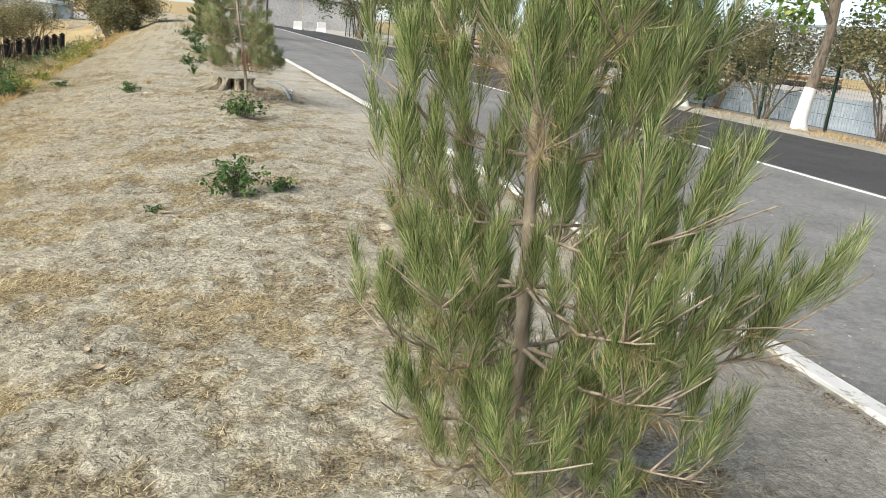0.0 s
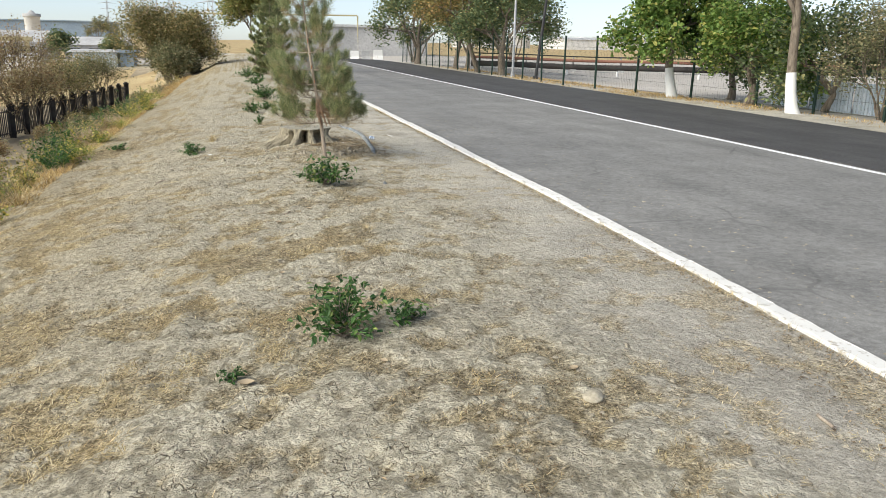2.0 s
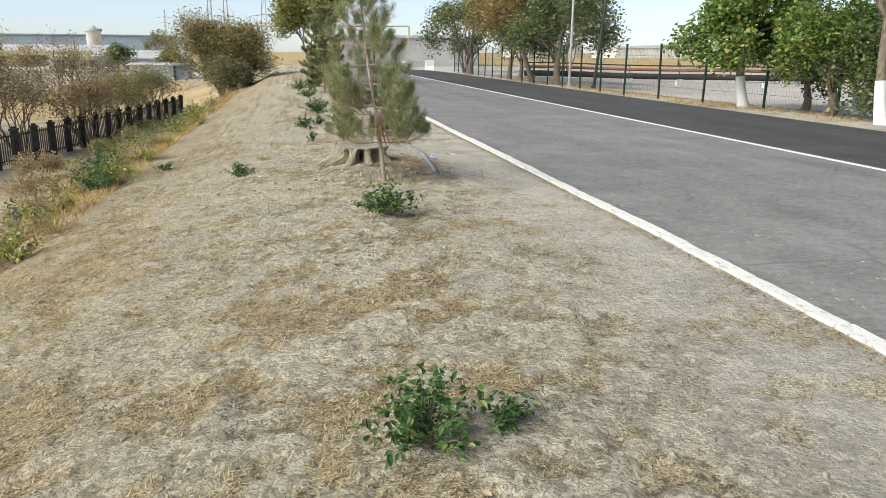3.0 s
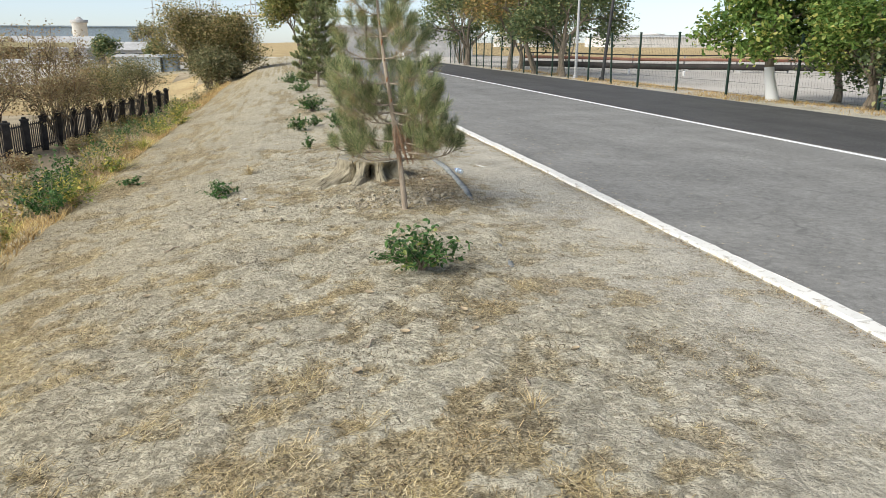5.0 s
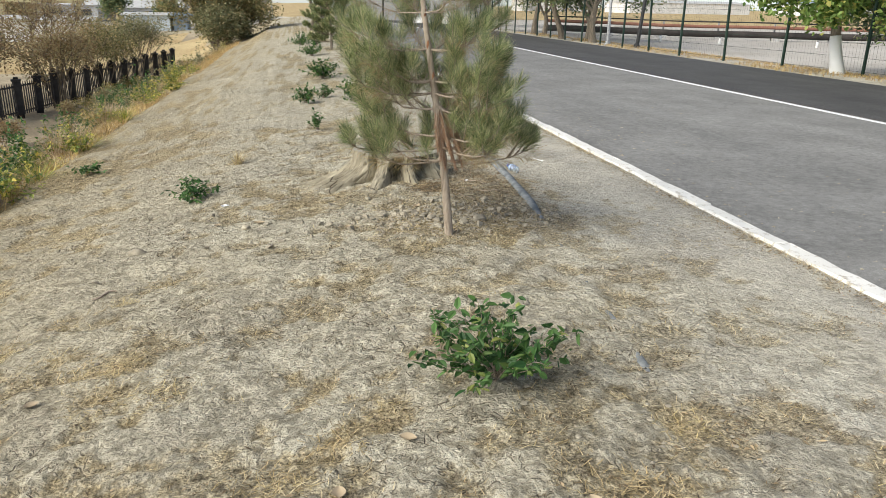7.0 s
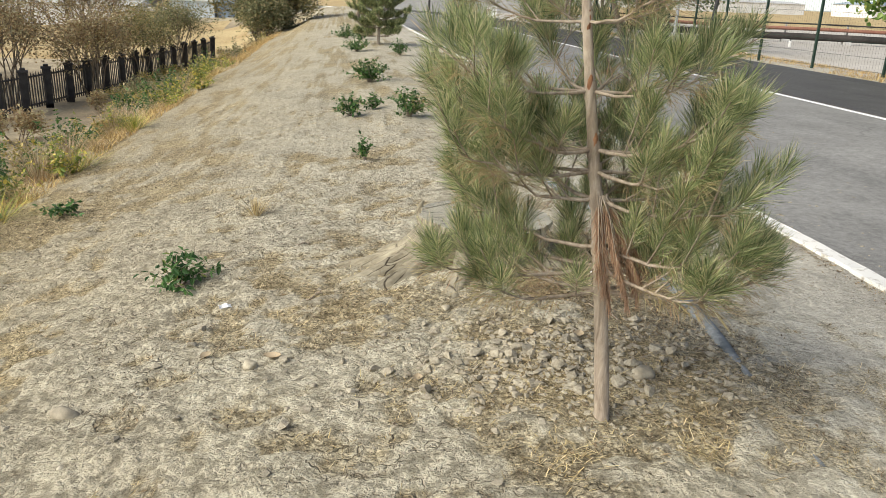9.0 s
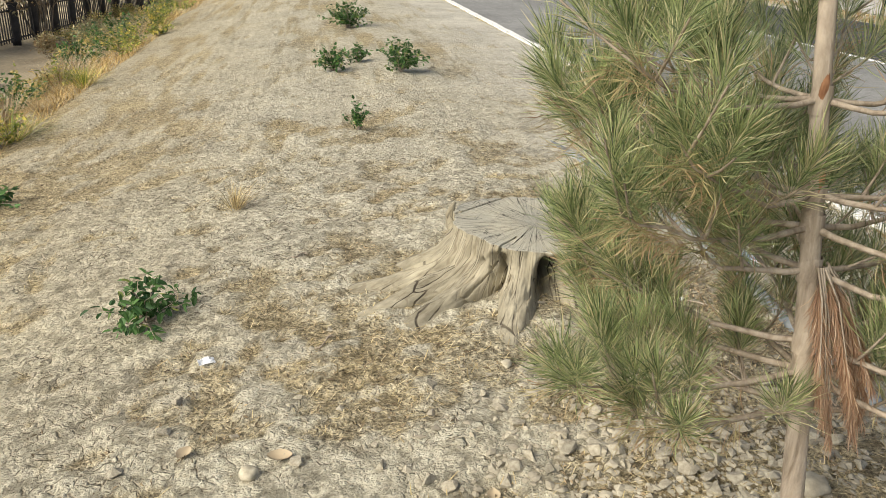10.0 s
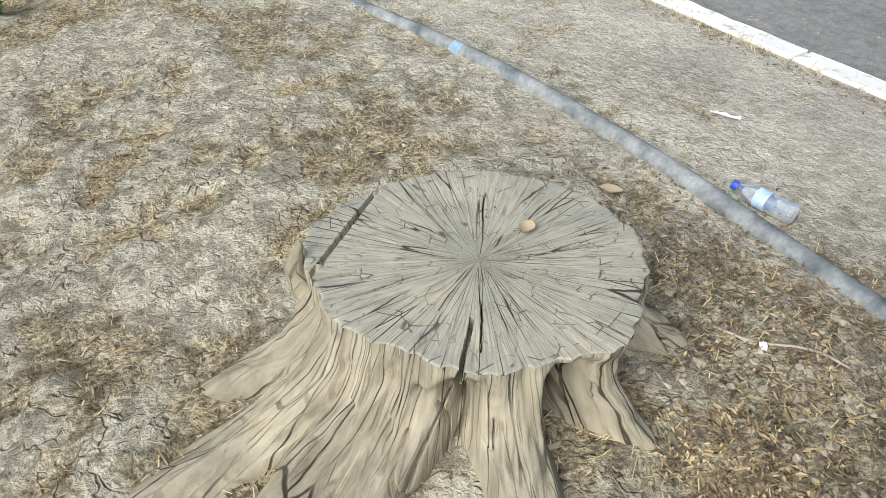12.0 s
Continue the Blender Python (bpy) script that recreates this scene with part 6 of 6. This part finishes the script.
def marker(x, y):
    ob = thing("marker_post", "short white marker post in the yard", "post", on_ground(x, y), group="white markers")
    p = Pile()
    p.tube([(0, 0, -0.1), (0, 0, 0.32), (0, 0, 0.36)], [0.075, 0.075, 0.05], 12)
    put("post_body", p.mesh("post_body", LIME, True), ob)
    q = Pile()
    q.tube([(0, 0, 0.35), (0, 0, 0.41), (0, 0, 0.43)], [0.045, 0.045, 0.02], 10)
    put("post_cap", q.mesh("post_cap", IRON_BLACK, True), ob)


for x, y in ((23.0, 55.0), (26.0, 53.0), (31.0, 50.5)):
    marker(x, y)


def concrete_block(x, y, turn, mat, label):
    ob = thing("traffic_barrier", label, "barrier", on_ground(x, y), (0, 0, turn), "road barriers")
    prof = [(-0.35, 0.0), (-0.35, 0.18), (-0.16, 0.5), (-0.12, 1.05), (0.12, 1.05), (0.16, 0.5), (0.35, 0.18), (0.35, 0.0)]
    bm = bmesh.new()
    f0 = [bm.verts.new((a, -0.42, b)) for a, b in prof]
    f1 = [bm.verts.new((a, 0.42, b)) for a, b in prof]
    bm.faces.new(f0)
    bm.faces.new(f1[::-1])
    for i in range(len(prof)):
        j = (i + 1) % len(prof)
        bm.faces.new((f0[i], f1[i], f1[j], f0[j]))
    bmesh.ops.bevel(bm, geom=bm.edges[:], offset=0.02, segments=1, affect="EDGES")
    part("barrier_body", bm, mat, ob)


for n, (x, y) in enumerate(((11.0, 79.5), (12.1, 79.2), (13.2, 78.6))):
    concrete_block(x, y, 80 + 5 * n, LIME if n != 1 else WALL_GREY, "whitewashed concrete barrier at the bend" if n != 1 else "grey concrete barrier at the bend")


def gas_pipe_arch():
    root = thing("gas_pipe", "yellow overhead gas pipe on posts at the bend", "pipe")
    p = Pile()
    p.tube([(-6, 104, 4.6), (3, 102, 4.6), (14, 98, 4.6), (14.1, 98, 4.5), (14.1, 98, 0.0)], [0.09] * 5, 8)
    put("pipe_run", p.mesh("pipe_run", PIPE_YELLOW, True), root)
    for x, y in ((-5, 103.8), (3, 102), (10, 99.5)):
        q = Pile()
        g = float(ground_z(x, y))
        q.tube([(x, y, g - 0.2), (x, y, 4.5)], [0.12, 0.12], 8)
        put("support_post", q.mesh("support_post", IRON_BLACK), root)


gas_pipe_arch()


def corrugated_fence():
    """Low pale sheets behind the mesh fence."""
    root = thing("sheet_fence", "low pale blue corrugated sheet fence", "fence", kind="structure")
    for n in range(5):
        p = Pile()
        y0 = 17.5 + n * 2.0
        k = np.arange(0, 49)
        y = y0 + k * 1.98 / 48
        x = 19.6 + 0.02 * np.sin(k * np.pi / 2) - 0.05 * n
        g = float(ground_z(19.6, y0))
        v = np.concatenate([np.stack([x, y, np.full(49, g - 0.1)], -1), np.stack([x, y, np.full(49, g + 1.0)], -1), np.stack([x + 0.01, y, np.full(49, g + 1.0)], -1), np.stack([x + 0.01, y, np.full(49, g - 0.1)], -1)])
        i = np.arange(48)
        p.add(v, np.concatenate([np.stack([i + 49 * m, i + 1 + 49 * m, i + 50 + 49 * m, i + 49 + 49 * m], -1) for m in range(3)]))
        put("sheet", p.mesh("sheet", WALL_BLUE), root)


corrugated_fence()

# ---------------------------------------------------------------- far buildings


def building(name, label, x0, x1, y0, y1, z0, height, wall, roof, gable=0.0, rows=1, bays=6, door=False):
    ob = thing(name, label, "building", ((x0 + x1) / 2, (y0 + y1) / 2, z0))
    w, d = (x1 - x0) / 2, (y1 - y0) / 2
    part("wall", box_mesh(-w, w, -d, d, -0.5, height), wall, ob)
    bm = bmesh.new()
    e = 0.5
    if gable:
        v = [bm.verts.new(c) for c in ((-w - e, -d - e, height), (w + e, -d - e, height), (w + e, d + e, height), (-w - e, d + e, height), (-w - e, 0, height + gable), (w + e, 0, height + gable))]
        for f in ((0, 1, 5, 4), (2, 3, 4, 5), (0, 4, 3), (1, 2, 5), (3, 2, 1, 0)):
            bm.faces.new([v[k] for k in f])
    else:
        box(bm, -w - e, w + e, -d - e, d + e, height, height + 0.35)
    part("roof", bm, roof, ob)
    for row in range(rows):
        for b in range(bays):
            bw = 2 * w / bays
            cx = -w + (b + 0.5) * bw
            hz = height / rows
            z = row * hz + hz * 0.42
            win = part("window", box_mesh(cx - bw * 0.28, cx + bw * 0.28, -d - 0.04, -d + 0.1, z, z + hz * 0.34), GLASS_DARK, ob)
            part("sill", box_mesh(cx - bw * 0.31, cx + bw * 0.31, -d - 0.12, -d - 0.03, z - 0.12, z), WALL_GREY, win)
    return ob


building("warehouse", "long low blue-grey factory hall far off", -150, -42, 285, 315, -2.6, 8.9, ROOF_BLUE, ROOF_BLUE, 0, 1, 0)
building("warehouse", "long grey hall with a pale sheet roof", -66, -36, 165, 180, -2.6, 3.0, WALL_GREY, ROOF_GREY, 2.2, 1, 6)
building("warehouse", "grey hall with a pale sheet roof", -33, -22, 170, 182, -2.6, 2.6, WALL_GREY, ROOF_GREY, 1.6, 1, 3)
building("shed", "low white rendered shed", -31, -20.5, 93, 99, -2.6, 2.0, WALL_WHITE, ROOF_GREY, 0.4, 1, 0)
building("shed", "pale blue sheet-metal shed", -21, -15.6, 113, 119, -2.6, 2.3, WALL_BLUE, ROOF_GREY, 0.3, 1, 0)
building("shed", "small dark blue container", -15.3, -13.6, 113.5, 117, -2.6, 2.2, ROOF_BLUE, ROOF_BLUE, 0, 1, 0)
building("factory", "pale factory wall behind the bend", 6, 30, 128, 142, -1.2, 5.0, WALL_GREY, ROOF_GREY, 0, 1, 0)
building("warehouse", "white hall across the field", 150, 210, 350, 380, -0.6, 4.6, WALL_WHITE, ROOF_GREY, 1.2, 1, 0)
building("warehouse", "white hall with a blue roof across the field", 230, 300, 330, 360, -0.6, 5.5, WALL_WHITE, ROOF_BLUE, 1.5, 1, 0)
building("warehouse", "blue-roofed hall seen between the trees", 115, 150, 118, 140, -0.6, 9.0, WALL_BLUE, ROOF_BLUE, 0, 2, 9)


def tank(x, y, r0, h, z0=-0.6):
    ob = thing("storage_tank", "white cylindrical storage tank far across the field", "tank", (x, y, z0), group="white tanks")
    p = Pile()
    p.tube([(0, 0, 0), (0, 0, h), (0, 0, h + 0.05), (0, 0, h + r0 * 0.15)], [r0, r0, r0 * 1.02, 0.3], 28)
    put("shell", p.mesh("shell", WALL_WHITE, True), ob)
    q = Pile()
    for k in range(16):
        a = k * math.pi / 8
        q.tube([(r0 * math.cos(a), r0 * math.sin(a), h), (r0 * math.cos(a), r0 * math.sin(a), h + 1.0)], [0.05, 0.05], 4)
    put("railing", q.mesh("railing", GALV), ob)


for n in range(7):
    tank(112 + 17 * n, 392 + 5 * (n % 3), 6.0 + (n % 2), 5.0 + 0.7 * (n % 3))


def water_tower(x, y, z0):
    ob = thing("water_tower", "white cylindrical water tower above the halls", "water tower", (x, y, z0))
    p = Pile()
    p.tube([(0, 0, 0), (0, 0, 8.6), (0, 0, 8.8)], [1.8, 1.8, 2.0], 24)
    put("shell", p.mesh("shell", WALL_WHITE, True), ob)
    q = Pile()
    q.tube([(0, 0, 8.8), (0, 0, 9.5), (0, 0, 9.6), (0, 0, 10.3)], [2.1, 2.1, 1.0, 0.3], 24)
    tagged(put("crown_ring", q.mesh("crown_ring", WALL_GREY, True), ob), "grey ring on top")


water_tower(-50, 222, -2.6)


def yard_frame():
    ob = thing("yard_frame", "pale concrete frame of an open shed", "shed", (-30, 104, -2.6))
    for k in range(4):
        part("column", box_mesh(-6 + 4 * k - 0.2, -6 + 4 * k + 0.2, -0.2, 0.2, -0.2, 3.6, 0.02), PIPE_YELLOW if k % 2 else WALL_GREY, ob)
    part("beam", box_mesh(-6.6, 6.6, -0.25, 0.25, 3.6, 4.1, 0.02), PIPE_YELLOW, ob)


yard_frame()


def pylon(x, y, height, z0=-2.6):
    ob = thing("pylon", "thin steel power pylon far off", "pylon", (x, y, z0), group="power pylons")
    w = height * 0.022
    p = Pile()
    for sx in (-1, 1):
        for sy in (-1, 1):
            p.tube([(sx * w, sy * w, 0), (sx * w * 0.25, sy * w * 0.25, height)], [0.1, 0.07], 4)
    for k in range(10):
        a, b = k / 10, (k + 1) / 10
        wa, wb = w * (1 - 0.75 * a), w * (1 - 0.75 * b)
        s = 1 if k % 2 else -1
        for sy in (-1, 1):
            p.tube([(s * wa, sy * wa, a * height), (-s * wb, sy * wb, b * height)], [0.035, 0.035], 4)
    put("lattice", p.mesh("lattice", GALV), ob)
    for h, l in ((0.3, 0.13), (0.36, 0.1), (0.72, 0.13), (0.83, 0.17)):
        q = Pile()
        q.tube([(-l * height, 0, h * height), (0, 0, h * height + 0.6), (l * height, 0, h * height)], [0.08, 0.14, 0.08], 4)
        put("crossarm", q.mesh("crossarm", GALV), ob)


PYLONS = [(-19, 205, 30), (-16, 215, 32), (-6, 200, 34), (-61, 420, 24)]
for x, y, h in PYLONS:
    pylon(x, y, h)


def wires():
    root = thing("power_lines", "thin sagging power lines between pylons", "power lines")
    for n, (dx, z) in enumerate(((-5, 22), (5, 22), (-6, 25.5), (6, 25.5))):
        a, b = np.array([-19 + dx, 205, z]), np.array([-150 + dx, 195, z + 2])
        ts = np.linspace(0, 1, 24)
        p = Pile()
        pts = a + (b - a) * ts[:, None]
        pts[:, 2] -= 4 * 5.0 * ts * (1 - ts)
        p.tube(pts, np.full(24, 0.05), 4)
        put("wire", p.mesh("wire", GALV), root)


wires()
# far trees
for n, (x, y, h, m) in enumerate(((-26, 130, 4.6, LEAF_DARK), (-17.5, 124, 3.6, LEAF_DARK), (-33, 112, 4.0, LEAF_RUST), (-36, 230, 9.5, LEAF_OLIVE), (-44, 128, 5.0, LEAF_AUTUMN), (-5.5, 92, 5.0, LEAF_BUSH), (-9, 105, 6.0, LEAF_AUTUMN), (20, 92, 8.0, LEAF_OLIVE), (27, 78, 7.0, LEAF_DARK))):
    bush("far_tree", "distant tree among the sheds", on_ground(x, y), 8, h, h * 0.4, 12, 0.42, 0.8, m, 400 + n, "tree")
